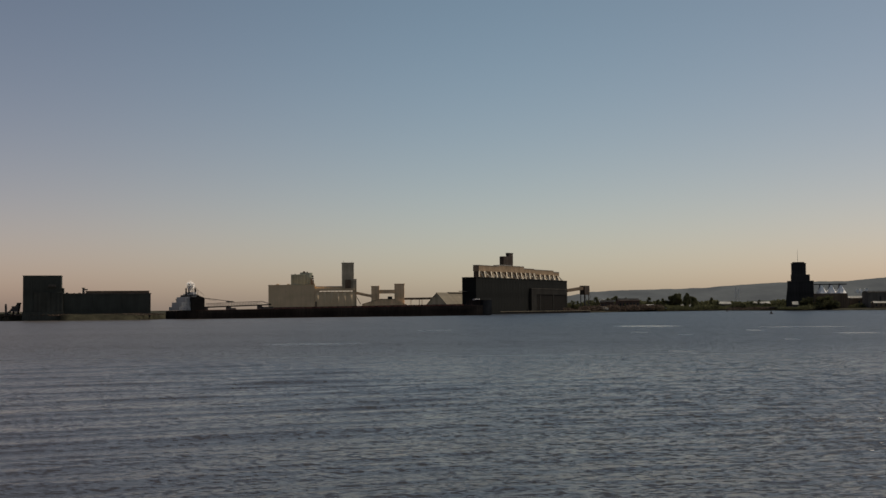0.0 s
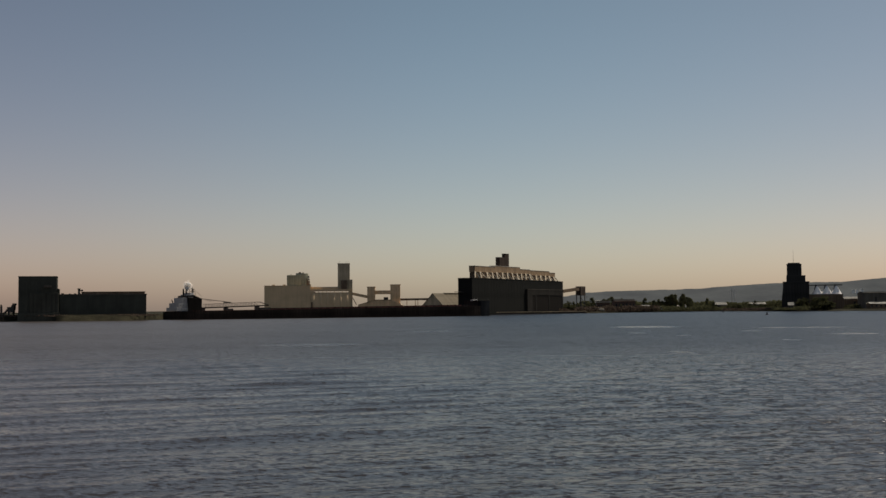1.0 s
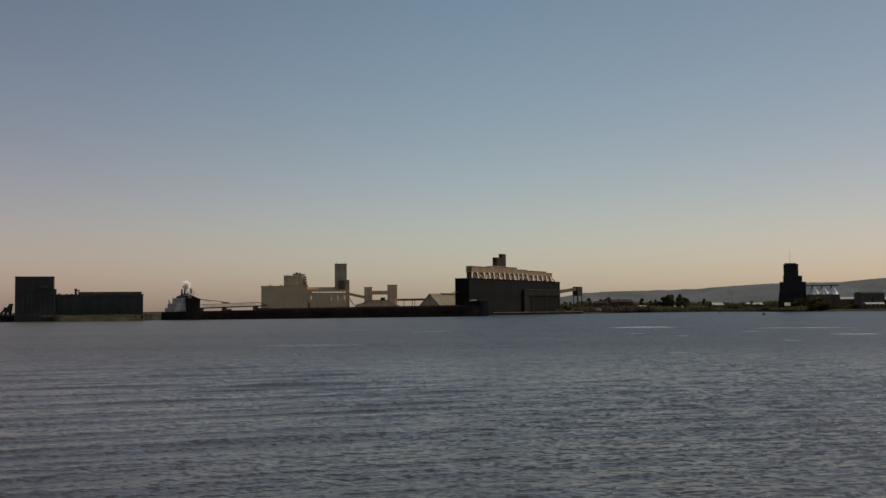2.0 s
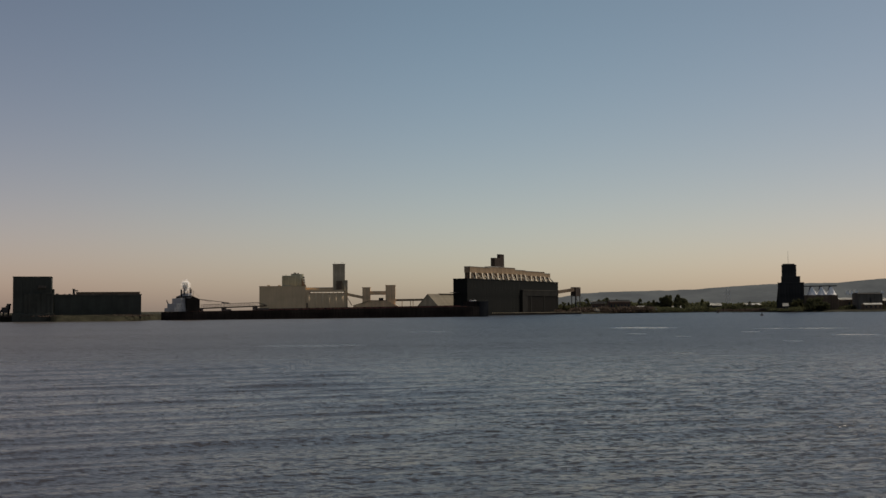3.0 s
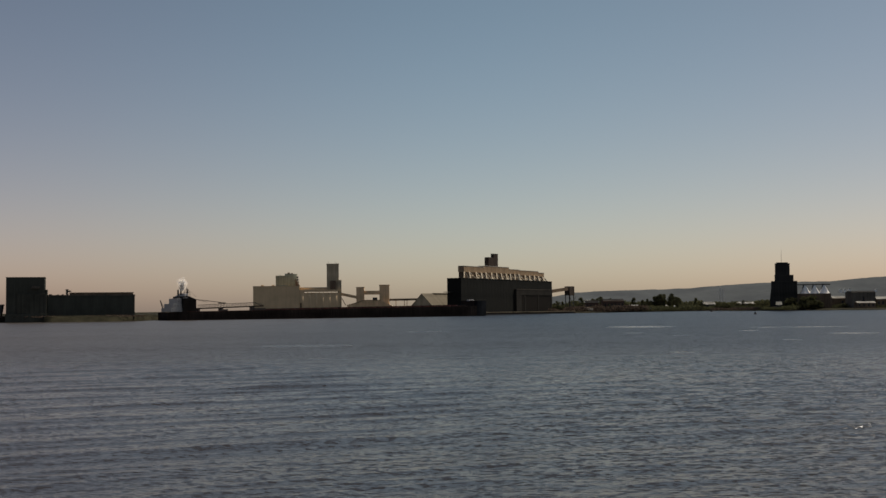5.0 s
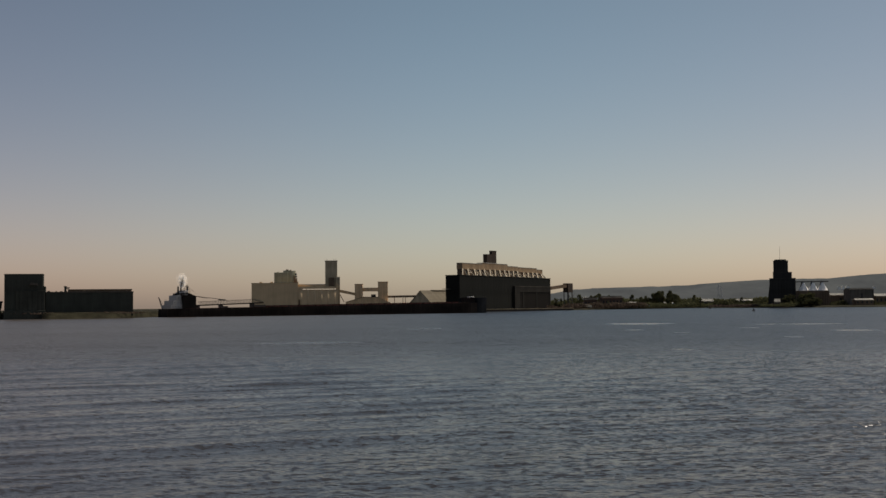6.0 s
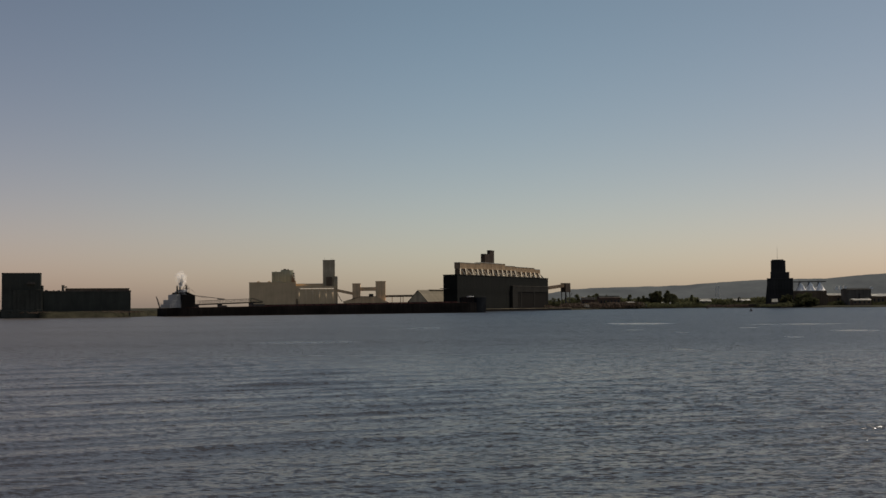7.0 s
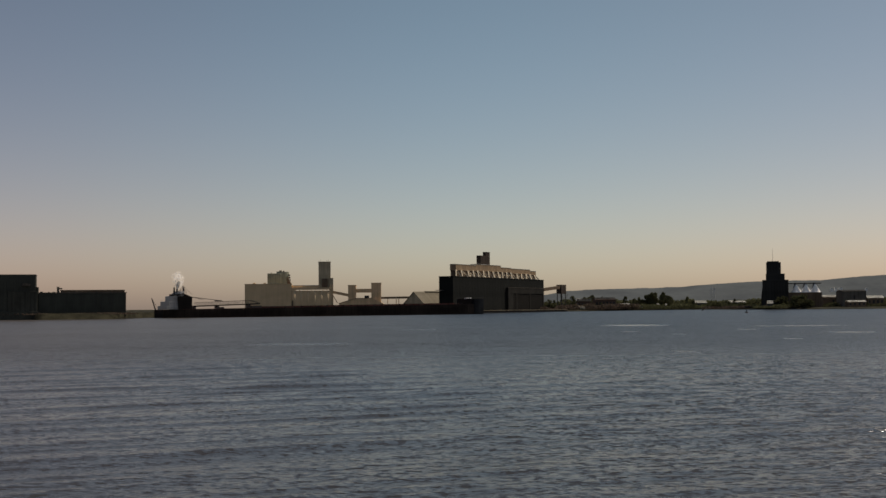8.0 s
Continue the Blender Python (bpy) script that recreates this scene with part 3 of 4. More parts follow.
# ---- left elevator, old and dark ----
def silo_row(name, parent, mat, x0, x1, y0, r, z0, z1, rows=2):
    n = max(1, round((x1 - x0) / (2 * r)))
    r = (x1 - x0) / (2 * n)
    first = None
    for j in range(rows):
        for i in range(n):
            at = pose(x0 + r + 2 * r * i, y0 + r + 2 * r * j, z0)
            if first is None:
                first = part(name, cylinder(r * 1.015, r * 1.015, 0, z1 - z0, 24), mat, parent, smooth=False, at=at)
                for p in first.data.polygons:
                    p.use_smooth = len(p.vertices) == 4
            else:
                again(first, at)
    return r


def openings(name, parent, spots, w, h, y, mat=None, sill=True):
    """Window panes set in a proud frame on the face y."""
    first = None
    for x, z in spots:
        if first is None:
            first = part(name, box(-w / 2, w / 2, -0.03, 0.2, -h / 2, h / 2), mat or GLASS, parent, at=pose(x, y, z))
            b = bmesh.new()
            for s in (-1, 1):
                box(s * w / 2 - 0.09, s * w / 2 + 0.09, -0.08, 0.1, -h / 2 - 0.09, h / 2 + 0.09, bm=b)
                box(-w / 2 + 0.09, w / 2 - 0.09, -0.08, 0.1, s * h / 2 - 0.09, s * h / 2 + 0.09, bm=b)
            fr = part(name + "_frame", b, CONCRETE_OLD, first)
        else:
            o = again(first, pose(x, y, z))
            f2 = new(name + "_frame", fr.data)
            f2.parent = o


def build_old_elevator():
    e = thing("grain_elevator", pose(-321.12, 905.00, 3.2, 0, 0, 15.87), "derelict dark concrete grain elevator with flat roofs on the grassy bank", "grain elevator")
    B = 3.2
    h1, h2 = 34.18 - B, 21.24 - B
    work = clad("workhouse", e, CONCRETE_DARK, "dark blank concrete workhouse", 0, 28.03, 0, 24, -1, h1, 6.4)
    part("parapet", box(-0.2, 28.03 + 0.2, -0.2, 24.2, h1, h1 + 0.5), CONCRETE_OLD, work)
    part("side_annex", box(28.03, 29.69, 3, 20, -1, 25.02 - B), CONCRETE_DARK, e)
    part("loading_hood", prism([(17.91, 25.92 - B), (24.10, 25.92 - B), (24.10, 27.44 - B), (19.15, 28.09 - B)], -2.0, 0.02), CONCRETE_OLD, work)
    part("river_wall", box(-0.4, 29.9, -1.6, -0.02, -4.5, 3.4, 0.2), CONCRETE_DARK, e, "dark concrete river wall at the waterline")
    part("loading_face", box(8.2, 29.4, -0.7, -0.02, 3.42, 18.6, 0.15), CONCRETE_WORN, work, "weathered lower loading face")
    for k, x in enumerate((11.5, 16.4, 21.3, 26.2)):
        part("pilaster", box(x - 0.45, x + 0.45, -1.0, -0.7, 3.42, 18.4), CONCRETE_WORN, work)
    x0, x1 = 29.90, 95.02
    clad("silo_wall", e, CONCRETE_DARK, "dark bin wall in long bays", x0, x1, 1.3, 24, -1, h2 - 1.25, 21.7, 0.35)
    part("silo_roof", box(x0, x1 + 0.3, 1.0, 25, h2 - 1.2, h2 - 0.4), CONCRETE_OLD, e)
    g = part("roof_gallery", box(46.06, 93.93, 6, 17, h2 - 0.4, 22.39 - B), CLADDING_BROWN, e, "low brown roof gallery")
    part("gallery_roof", box(45.64, 94.37, 5.6, 17.4, 22.39 - B, 22.75 - B), ROOF_DARK, g)
    part("vent_stack", box(43.43, 45.11, 2, 4, h2 - 0.5, 24.74 - B), CONCRETE_DARK, e)
    part("vent_elbow", box(45.1, 47.4, 2.2, 3.8, 23.2 - B, 24.2 - B), CONCRETE_DARK, e)
    # broken coping and pipe stubs along the roof edge
    rnd = random.Random(14)
    for i in range(16):
        x = x0 + 1 + (x1 - x0 - 3) * (i + rnd.random() * 0.6) / 16
        part("coping_stub", box(x, x + rnd.uniform(0.6, 2.6), 1.1, 2.0, h2 - 0.4, h2 - 0.4 + rnd.uniform(0.25, 0.9)), CONCRETE_OLD, e)
    part("vent_cap", box(43.02, 45.53, 1.6, 4.4, 24.74 - B, 25.18 - B), CONCRETE_DARK, e)
    return e


build_old_elevator()


# ---- cream elevator ----
def build_cream_elevator():
    e = thing("grain_elevator", pose(-187.48, 1270.00, 2.2, 0, 0, 4.91), "cream concrete grain elevator with silos and a tall square tower", "grain elevator")
    B = 2.2
    xa, xm, xe = 0, 49.38, 92.39
    h = 32.58 - B
    hall = clad("bin_hall", e, CONCRETE_CREAM, "cream blank-walled bin hall", xa, xm, -0.4, 30, -1, h, 60.0, 0.12)
    part("parapet", box(xa - 0.3, xm + 0.3, -0.7, 30.3, h, h + 0.7), CONCRETE_CREAM, hall)
    for x in (9.63, 21.05):
        part("roof_vent", box(x - 1.5, x + 1.5, 4, 8, h + 0.7, h + 1.9, 0.1), CONCRETE_GREY, hall)
    part("side_door", box(49.99, 51.50, -0.5, 0.2, 3, 15.09 - B), CLADDING_BROWN, e)
    # silo battery, with an open storey of posts between the bins and the gallery
    hs = 28.86 - B
    gap0, gap1 = 25.6 - B, 27.0 - B
    silo_row("silo", e, CONCRETE_CREAM, xm, xe, 0, 3.6, -1, gap0 - 0.5, 3)
    part("silo_web", box(xm + 0.2, xe - 0.2, 0.08, 21, -1, gap0 - 0.6), CONCRETE_CREAM, e)
    part("silo_cap", box(xm, xe + 0.2, -0.2, 22.5, gap0 - 0.5, gap0), CONCRETE_CREAM, e)
    part("gallery_floor", box(xm, xe + 0.2, -0.2, 22.5, gap1, hs), CONCRETE_CREAM, e)
    part("end_wall", box(xm, 53.0, -0.1, 22.3, gap0 + 0.01, gap1 - 0.01), CONCRETE_CREAM, e)
    first = None
    for i in range(10):
        at = pose(53.8 + i * (xe - 54.6) / 9, 0.3, 0)
        if first is None:
            first = part("gallery_post", box(-0.22, 0.22, 0, 0.5, gap0 + 0.01, gap1 - 0.01), CONCRETE_CREAM, e, at=at)
        else:
            again(first, at)
        again(first, at @ pose(0, 20.6, 0))
    gal = part("roof_gallery", box(xm, xe, 6, 16, hs + 0.01, 31.15 - B), CONCRETE_CREAM, e, "cream roof gallery above the silos")
    part("gallery_roof", prism([(xm, 0), (xe, 0), (xe, 0.5), (xm, 0.5)], 5.6, 16.4), ROOF_PALE, gal, at=pose(0, 0, 31.15 - B))
    # headhouse with rounded end
    q0, q1, q2 = 23.64, 39.43, 46.73
    hq, hq2 = 44.68 - B, 46.44 - B
    hh = part("headhouse", box(q0, q1, 10, 24, h, hq, 0.2), CONCRETE_GREEN, e, "grey-green headhouse with a rounded end")
    part("headhouse_drum", cylinder((q2 - 34.57) / 2, (q2 - 34.57) / 2, h, hq2, 28, (34.57 + q2) / 2 , 17), CONCRETE_GREEN, hh, smooth=False)
    part("headhouse_cap", box(33.35, 40.64, 11, 22, hq, hq2 + 0.3), CONCRETE_GREEN, hh)
    for i in range(5):
        x = 45.51 + i * 0.9
        part("dust_pipe", beam((x, 9, h), (x - 0.3, 9.5, 40.88 - B - i * 1.6), 0.8), CLADDING_BROWN, hh)
    for k, (x, w, zt) in enumerate(((36.2, 2.6, 1.5), (40.2, 1.6, 1.1), (27.0, 1.8, 0.7))):
        part("headhouse_vent", box(x, x + w, 12, 14, hq + 0.3, hq2 + zt if x > 33 else hq + zt, 0.1), CLADDING_BROWN, hh)
    for k in range(3):
        part("cyclone", cylinder(1.1, 1.1, 36.5 - B + 2.6 * k, 38.3 - B + 2.6 * k, 12, 47.4 - 0.3 * k, 12.5), STEEL_DARK, hh)
    # tall square tower
    t0, t1 = 78.43, 91.52
    ht = 56.36 - B
    tw = clad("tower", e, CONCRETE_GREY, "tall square grey tower", t0, t1, 4, 17, hs - 1, ht, 6.5, 0.12)
    part("tower_cap", box(t0 - 0.25, t1 + 0.25, 3.75, 17.25, ht, ht + 0.6), CONCRETE_GREY, tw)
    for x, y in ((t0 + 2, 6), (t1 - 2, 6), (t1 - 4, 14)):
        part("aerial", cylinder(0.12, 0.08, ht + 0.6, ht + 3.0, 6, x, y), STEEL_DARK, tw)
    part("tower_annex", box(90.2, 94.25, 2, 14, -1, 39.16 - B), CONCRETE_GREY, e)
    part("machine_room", box(82.07, 88.15, 2.2, 5, hs, 38.58 - B), CLADDING_BROWN, e, "brown machine room at the tower foot")
    return e


build_cream_elevator()


# ---- conveyor towers and galleries between the elevators ----
def gallery(name, parent, p, q, w, hgt, mat):
    """An enclosed conveyor bridge with floor, roof and joints."""
    p, q = Vector(p), Vector(q)
    d = q - p
    n = max(2, int(d.length / 4))
    b = bmesh.new()
    u = d.normalized()
    for i in range(n):
        a, c = p + d * i / n + u * 0.05, p + d * (i + 1) / n - u * 0.05
        beam(a, c, w, b, hgt)
    beam(p - Vector((0, 0, hgt * 0.5 + 0.12)), q - Vector((0, 0, hgt * 0.5 + 0.12)), w + 0.3, b, 0.25)
    beam(p + Vector((0, 0, hgt * 0.5 + 0.08)), q + Vector((0, 0, hgt * 0.5 + 0.08)), w + 0.3, b, 0.16)
    return part(name, b, mat, parent)


def build_transfer():
    e = thing("conveyor_station", pose(-94.46, 1280.00, 2.2), "pair of tan conveyor towers joined by enclosed bridges", "conveyor")
    B = 2.2
    for i, (a, c, y, y2) in enumerate(((657, 671, 506.5, 508.5), (698, 715, 503, 502.5))):
        t = clad("tower", e, CLADDING_TAN, "tan clad conveyor tower", 16.56 if i == 0 else 41.57, 25.10 if i == 0 else 52.24, 0, 8, -1, (30.71 if i == 0 else 32.92) - B, 4.3, 0.12)
        x0, x1, z = (16.25, 25.40, 30.71 - B) if i == 0 else (41.26, 52.55, 32.92 - B)
        part("tower_roof", box(x0, x1, -0.4, 8.4, z, z + 0.7), CLADDING_TAN, t)
    gallery("bridge", e, (24.79, 4, 25.25 - B), (41.87, 4, 25.20 - B), 4, 3.6, CLADDING_TAN)
    gallery("inclined_bridge", e, (-0.53, 3, 24.18 - B), (17.17, 3, 20.37 - B), 3.2, 2.6, CLADDING_TAN)
    gallery("level_bridge", e, (51.94, 4, 17.30 - B), (85.49, 4, 17.54 - B), 2.6, 1.8, CLADDING_BROWN)
    b = bmesh.new()
    beam((1.30, 3, 18.38 - B), (4.96, 3, 11.95 - B), 0.7, b)
    beam((0.08, 3, 20.83 - B), (4.35, 3, 12.87 - B), 0.5, b)
    part("spout", b, CLADDING_BROWN, e)
    first = None
    for x in (68.41, 71.15, 59.26):
        if first is None:
            first = part("trestle_leg", box(-0.35, 0.35, 2.6, 5.4, -1, 16.57 - B), CLADDING_TAN, e, at=pose(x, 0, 0))
        else:
            again(first, pose(x, 0, 0))
    # low shed with sloping roof between the towers
    s = thing("storage_shed", pose(-94.46, 1280.00, 2.2), "low tan shed with a sloping roof under the conveyors", "shed")
    z0 = -0.5
    part("wall", prism([(7.07, z0), (55.72, z0), (55.72, 10.58 - B), (42.95, 16.76 - B), (25.92, 16.92 - B), (7.07, 11.62 - B)], -4, 22), CLADDING_TAN, s)
    b = bmesh.new()
    for p, q in (((6.46, 9, 11.74 - B), (25.92, 9, 17.22 - B)), ((25.92, 9, 17.22 - B), (42.95, 9, 17.07 - B))):
        beam(Vector(p), Vector(q), 27, b, 0.3)
    part("roof", b, CLADDING_BROWN, s)
    part("roof_unit", box(34.15, 39.04, 2, 5, 16.86 - B, 19.92 - B, 0.2), STEEL_DARK, s)


build_transfer()


def build_gabled_store():
    s = thing("gabled_store", pose(-7.17, 1262.00, 2.2, 0, 0, -37), "steep pale-roofed gabled bulk store", "storehouse")
    zr = 23.48 - 2.2
    half, eave, length = 19.5, zr - 18.5, 56
    part("wall", prism([(-half + 0.6, -1), (half - 0.6, -1), (half - 0.6, eave), (0, zr - 0.5), (-half + 0.6, eave)], 0.2, length), CONCRETE_GREY, s, "shaded grey gable wall")
    for sgn in (-1, 1):
        slope = part("roof_slope", prism([(0, zr - 0.12), (sgn * (half + 0.6), eave - 0.55), (sgn * (half + 0.6), eave - 0.8), (0, zr - 0.4)], -0.3, length + 0.4), ROOF_STORE, s, "pale ribbed metal roof")
        n = 14
        w = (length + 1) / n - 0.12
        b = prism([(0, zr + 0.05), (sgn * (half + 0.8), eave - 0.38), (sgn * (half + 0.8), eave - 0.52), (0, zr - 0.1)], 0, w)
        first = part("roof_sheet", b, ROOF_STORE, slope, at=pose(0, -0.4, 0))
        for i in range(1, n):
            again(first, pose(0, -0.4 + i * (length + 1) / n, 0))
    part("ridge_conveyor", box(-1.6, 1.6, 20, length, zr - 0.2, zr + 0.5), ROOF_STORE, s)


build_gabled_store()


# ---- the large dark elevator ----
def build_dark_elevator():
    e = thing("grain_elevator", pose(34.30, 1240.00, 2.2, 0, 0, 62), "huge dark-clad grain elevator with pale rooftop galleries", "grain elevator")
    B = 2.2
    n = 252.0
    h = 39.12 - B
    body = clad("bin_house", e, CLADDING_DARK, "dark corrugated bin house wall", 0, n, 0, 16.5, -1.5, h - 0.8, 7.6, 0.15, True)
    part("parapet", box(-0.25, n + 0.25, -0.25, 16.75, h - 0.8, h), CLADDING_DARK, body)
    # raised galleries in steps, on splayed cream legs
    tops = ((17.14, 67.58, 52.17 - B, 45.76 - B),
            (67.58, 134.29, 53.44 - B, 46.14 - B),
            (134.29, 163.35, 51.48 - B, 46.24 - B),
            (163.35, 221.36, 50.87 - B, 45.15 - B),
            (221.36, 239.24, 49.37 - B, 44.54 - B))
    for x0, x1, zt, zb in tops:
        g = clad("roof_gallery", e, GALLERY, "tan clad raised roof gallery", x0, x1, 5, 12, zb, zt, 5.0, 0.1, True)
        part("gallery_roof", box(x0 - 0.05, x1 + 0.05, 4.7, 12.3, zt, zt + 0.3), ROOF_PALE, g)
    rnd = random.Random(5)

    def under(x):
        return next((t[3] for t in tops if t[0] <= x <= t[1]), tops[-1][3] if x > 120 else tops[0][3])

    # the legs stand in pairs that lean together, with a brown housing behind them
    for x0, x1, zt, zb in tops:
        part("gallery_underside", box(x0 + 0.6, x1 - 0.2, 5.6, 11.6, h, zb - 0.02), CLADDING_BROWN, e, "brown conveyor casing under the gallery")
    x = tops[0][0] - 7.0
    while x < tops[-1][1]:
        w = rnd.uniform(8.5, 13.0)
        tip = min(max(x + w * rnd.uniform(0.35, 0.65), tops[0][0] + 0.8), tops[-1][1] - 0.8)
        zt = under(tip)
        part("gallery_leg", beam((x, 1.2, h), (tip - 0.5, 4.8, zt), 1.0), STEEL_CREAM, e, "splayed cream steel leg")
        part("gallery_leg", beam((x + w, 1.2, h), (tip + 0.5, 4.8, zt), 1.0), STEEL_CREAM, e, "splayed cream steel leg")
        if rnd.random() < 0.5:
            part("gallery_tie", beam((x + w * 0.25, 2.6, h + (zt - h) * 0.45), (x + w * 0.78, 2.6, h + (zt - h) * 0.45), 0.5), STEEL_CREAM, e)
        if rnd.random() < 0.7:
            q = rnd.uniform(1.5, 4)
            part("roof_vent", box(x + w * 0.3, x + w * 0.3 + q, 1.8, 4, h, h + rnd.uniform(1.0, 2.2), 0.15), STEEL_CREAM, e, "cream roof vent")
        x += w + rnd.uniform(1.0, 5.0)
    # headhouse
    k0, k1, k2 = 81.41, 94.81, 106.17
    hz = 53.44 - B
    hd = clad("headhouse", e, HEADHOUSE, "brown two-level headhouse", k0, k1 + 0.2, 6, 11, hz, 63.72 - B, 6, 0.1)
    clad("headhouse_top", hd, HEADHOUSE, "", k1, k2, 5.9, 9.5, hz, 67.55 - B, 6, 0.1)
    part("headhouse_parapet", box(k1 - 0.2, k2 + 0.2, 5.7, 9.7, 67.55 - B, 68.06 - B), HEADHOUSE, hd)
    # pale annex in front
    a0, a1 = 136.98, 245.17
    ha = 28.16 - B
    an = part("annex", bmesh.new(), ANNEX, e, "weathered grey loading annex with tall dark bays")
    b = bmesh.new()
    box(a0, a1, -3, 0.1, ha - 6.5, ha, bm=b)
    for f0, f1 in ((0.0, 0.13), (0.21, 0.24), (0.58, 0.61), (0.97, 1.0)):
        box(a0 + (a1 - a0) * f0, a0 + (a1 - a0) * f1, -2.9, 0.05, -1.5, ha - 6.5, bm=b)
    bmesh.ops.recalc_face_normals(b, faces=b.faces)
    b.to_mesh(an.data)
    b.free()
    clad("bay_wall", an, BAY_WALL, "dark rusty wall within the bays", a0 + 0.3, a1 - 0.3, -2.5, 0.02, -1.5, ha - 6.4, 4.0, 0.2)
    part("annex_roof", box(a0 - 0.3, a1 + 0.3, -3.3, 0, ha, ha + 0.5), CONCRETE_OLD, an)
    # outgoing gallery and its end tower on trestle legs
    gz = 26.96 - B
    g = gallery("conveyor_bridge", e, (n - 2, 8, gz - 1.0), (322.56, 8, 30.72 - B), 4, 3.4, CLADDING_BROWN)
    clad("transfer_tower", e, HEADHOUSE, "", 324.83, 342.01, 5, 12, 22.41 - B, 34.14 - B, 5, 0.1)
    b = bmesh.new()
    for x in (326.83, 339.97):
        for y in (5.5, 11.5):
            beam((x, y, -1), (x, y, 22.41 - B), 0.9, b)
    beam((322.05, 4.5, 2), (346.31, 4.5, 21.67 - B), 0.4, b)
    beam((346.31, 4.5, 2), (322.05, 4.5, 21.67 - B), 0.4, b)
    part("trestle", b, STEEL_DARK, e)
    part("end_door_canopy", box(-14, -1, 9, 13.5, 23.94 - B, 24.52 - B), STEEL_DARK, e)
    return e


build_dark_elevator()


def build_dock():
    """Timber-faced quay along the dark elevator: planks on a straight wall, bollards."""
    p, q = Vector((8.89, 1247.28, 0)), Vector((172.18, 1385.41, 0))
    d = q - p
    ang = math.degrees(math.atan2(d.y, d.x))
    k = thing("wall_quay", pose(p.x, p.y, 0, 0, 0, ang), "dark timber-faced quay wall at the waterline", "quay", kind="structure")
    part("quay_deck", box(0, d.length, 0.5, 26, -1, 2.3), CONCRETE_OLD, k)
    part("quay_coping", box(0, d.length, 0.02, 0.9, 2.302, 2.7), CONCRETE_GREY, k, "pale worn concrete coping")
    first = None
    n = int(d.length / 1.6)
    for i in range(n):
        at = pose(i * 1.6 + 0.8, 0.25, 0)
        if first is None:
            first = part("plank", box(-0.7, 0.7, -0.2, 0.24, -1, 2.1), TIMBER, k, at=at)
        else:
            again(first, at)
    b = None
    for i in range(12):
        at = pose(6 + i * (d.length - 12) / 11, 1.5, 2.3)
        if b is None:
            c = cylinder(0.3, 0.25, 0, 0.6, 10)
            cylinder(0.45, 0.45, 0.6, 0.8, 10, bm=c)
            b = part("bollard", c, STEEL_DARK, k, at=at)
        else:
            again(b, at)


build_dock()


# ---- right-hand elevator with cone-roofed bins ----
def build_right_elevator():
    e = thing("grain_elevator", pose(430.83, 1485.00, 2.2, 0, 0, -18.77), "dark stepped wooden grain elevator with a tall cupola", "grain elevator")
    B = 2.2
    for x0, x1, y0, y1, z in ((0, 31.38, 0, 18, 36.42 - B), (4.30, 26.96, 2, 16, 44.13 - B), (4.94, 22.55, 3, 15, 58.61 - B)):
        w = clad("tier", e, CLADDING_SLATE, "dark clad elevator tier", x0, x1, y0, y1, -1, z, 3.5, 0.12)
        part("tier_roof", box(x0 - 0.3, x1 + 0.3, y0 - 0.3, y1 + 0.3, z, z + 0.5), ROOF_DARK, w)
    part("lean_to", prism([(-1.78, -1), (0.5, -1), (0.5, 33.06 - B), (-1.78, 15.40 - B)], 2, 14), CLADDING_SLATE, e)
    part("roof_mast", cylinder(0.22, 0.1, 59.23 - B, 77.00 - B, 6, 12.90, 8), STEEL_DARK, e)
    part("head_box", box(6.18, 20.43, 6, 12, 59.16 - B, 60.58 - B), CLADDING_SLATE, e)
    conv = thing("overhead_conveyor", e.matrix_basis.copy(), "dark overhead conveyor running over the bins", "conveyor")
    b = bmesh.new()
    zc = 32.08 - B
    beam((29.83, 8, zc), (70.63, 8, zc), 1.6, b, 1.2)
    part("walkway", b, STEEL_DARK, conv)
    b = None
    for i, x in enumerate((40.61, 52.00, 63.33)):
        t = thing("grain_bin", e.matrix_basis @ pose(x, 8, 0), "round steel grain bin with a bright conical roof", "grain bin", "grain bins")
        r = 46.64 - 40.61
        zc0, zc1 = 21.17 - B, 31.01 - B
        c = bmesh.new()
        for k in range(6):
            cylinder(r * (0.985 if k % 2 else 1.0), r * (0.985 if k % 2 else 1.0), -1 + (zc0 + 1) * k / 6, -1 + (zc0 + 1) * (k + 1) / 6, 24, bm=c)
        part("shell", c, CLADDING_BROWN, t)
        part("cone_roof", cylinder(r * 1.12, 0.8, zc0 - 0.3, zc1, 24), BIN_ROOF, t, "bright white conical roof")
        part("fill_spout", beam((0, 0, zc1 - 0.5), (0, 0, zc + 0.2), 0.9), STEEL_DARK, t)
        part("leg_tower", beam((-r * 0.75, -2, zc0 - 1), (-r * 0.2, 0, zc + 0.8), 1.1), STEEL_DARK, t)
    part("bin_base", box(31.28, 71.29, 1, 4, -1, 20.79 - B), CLADDING_BROWN, conv)


build_right_elevator()


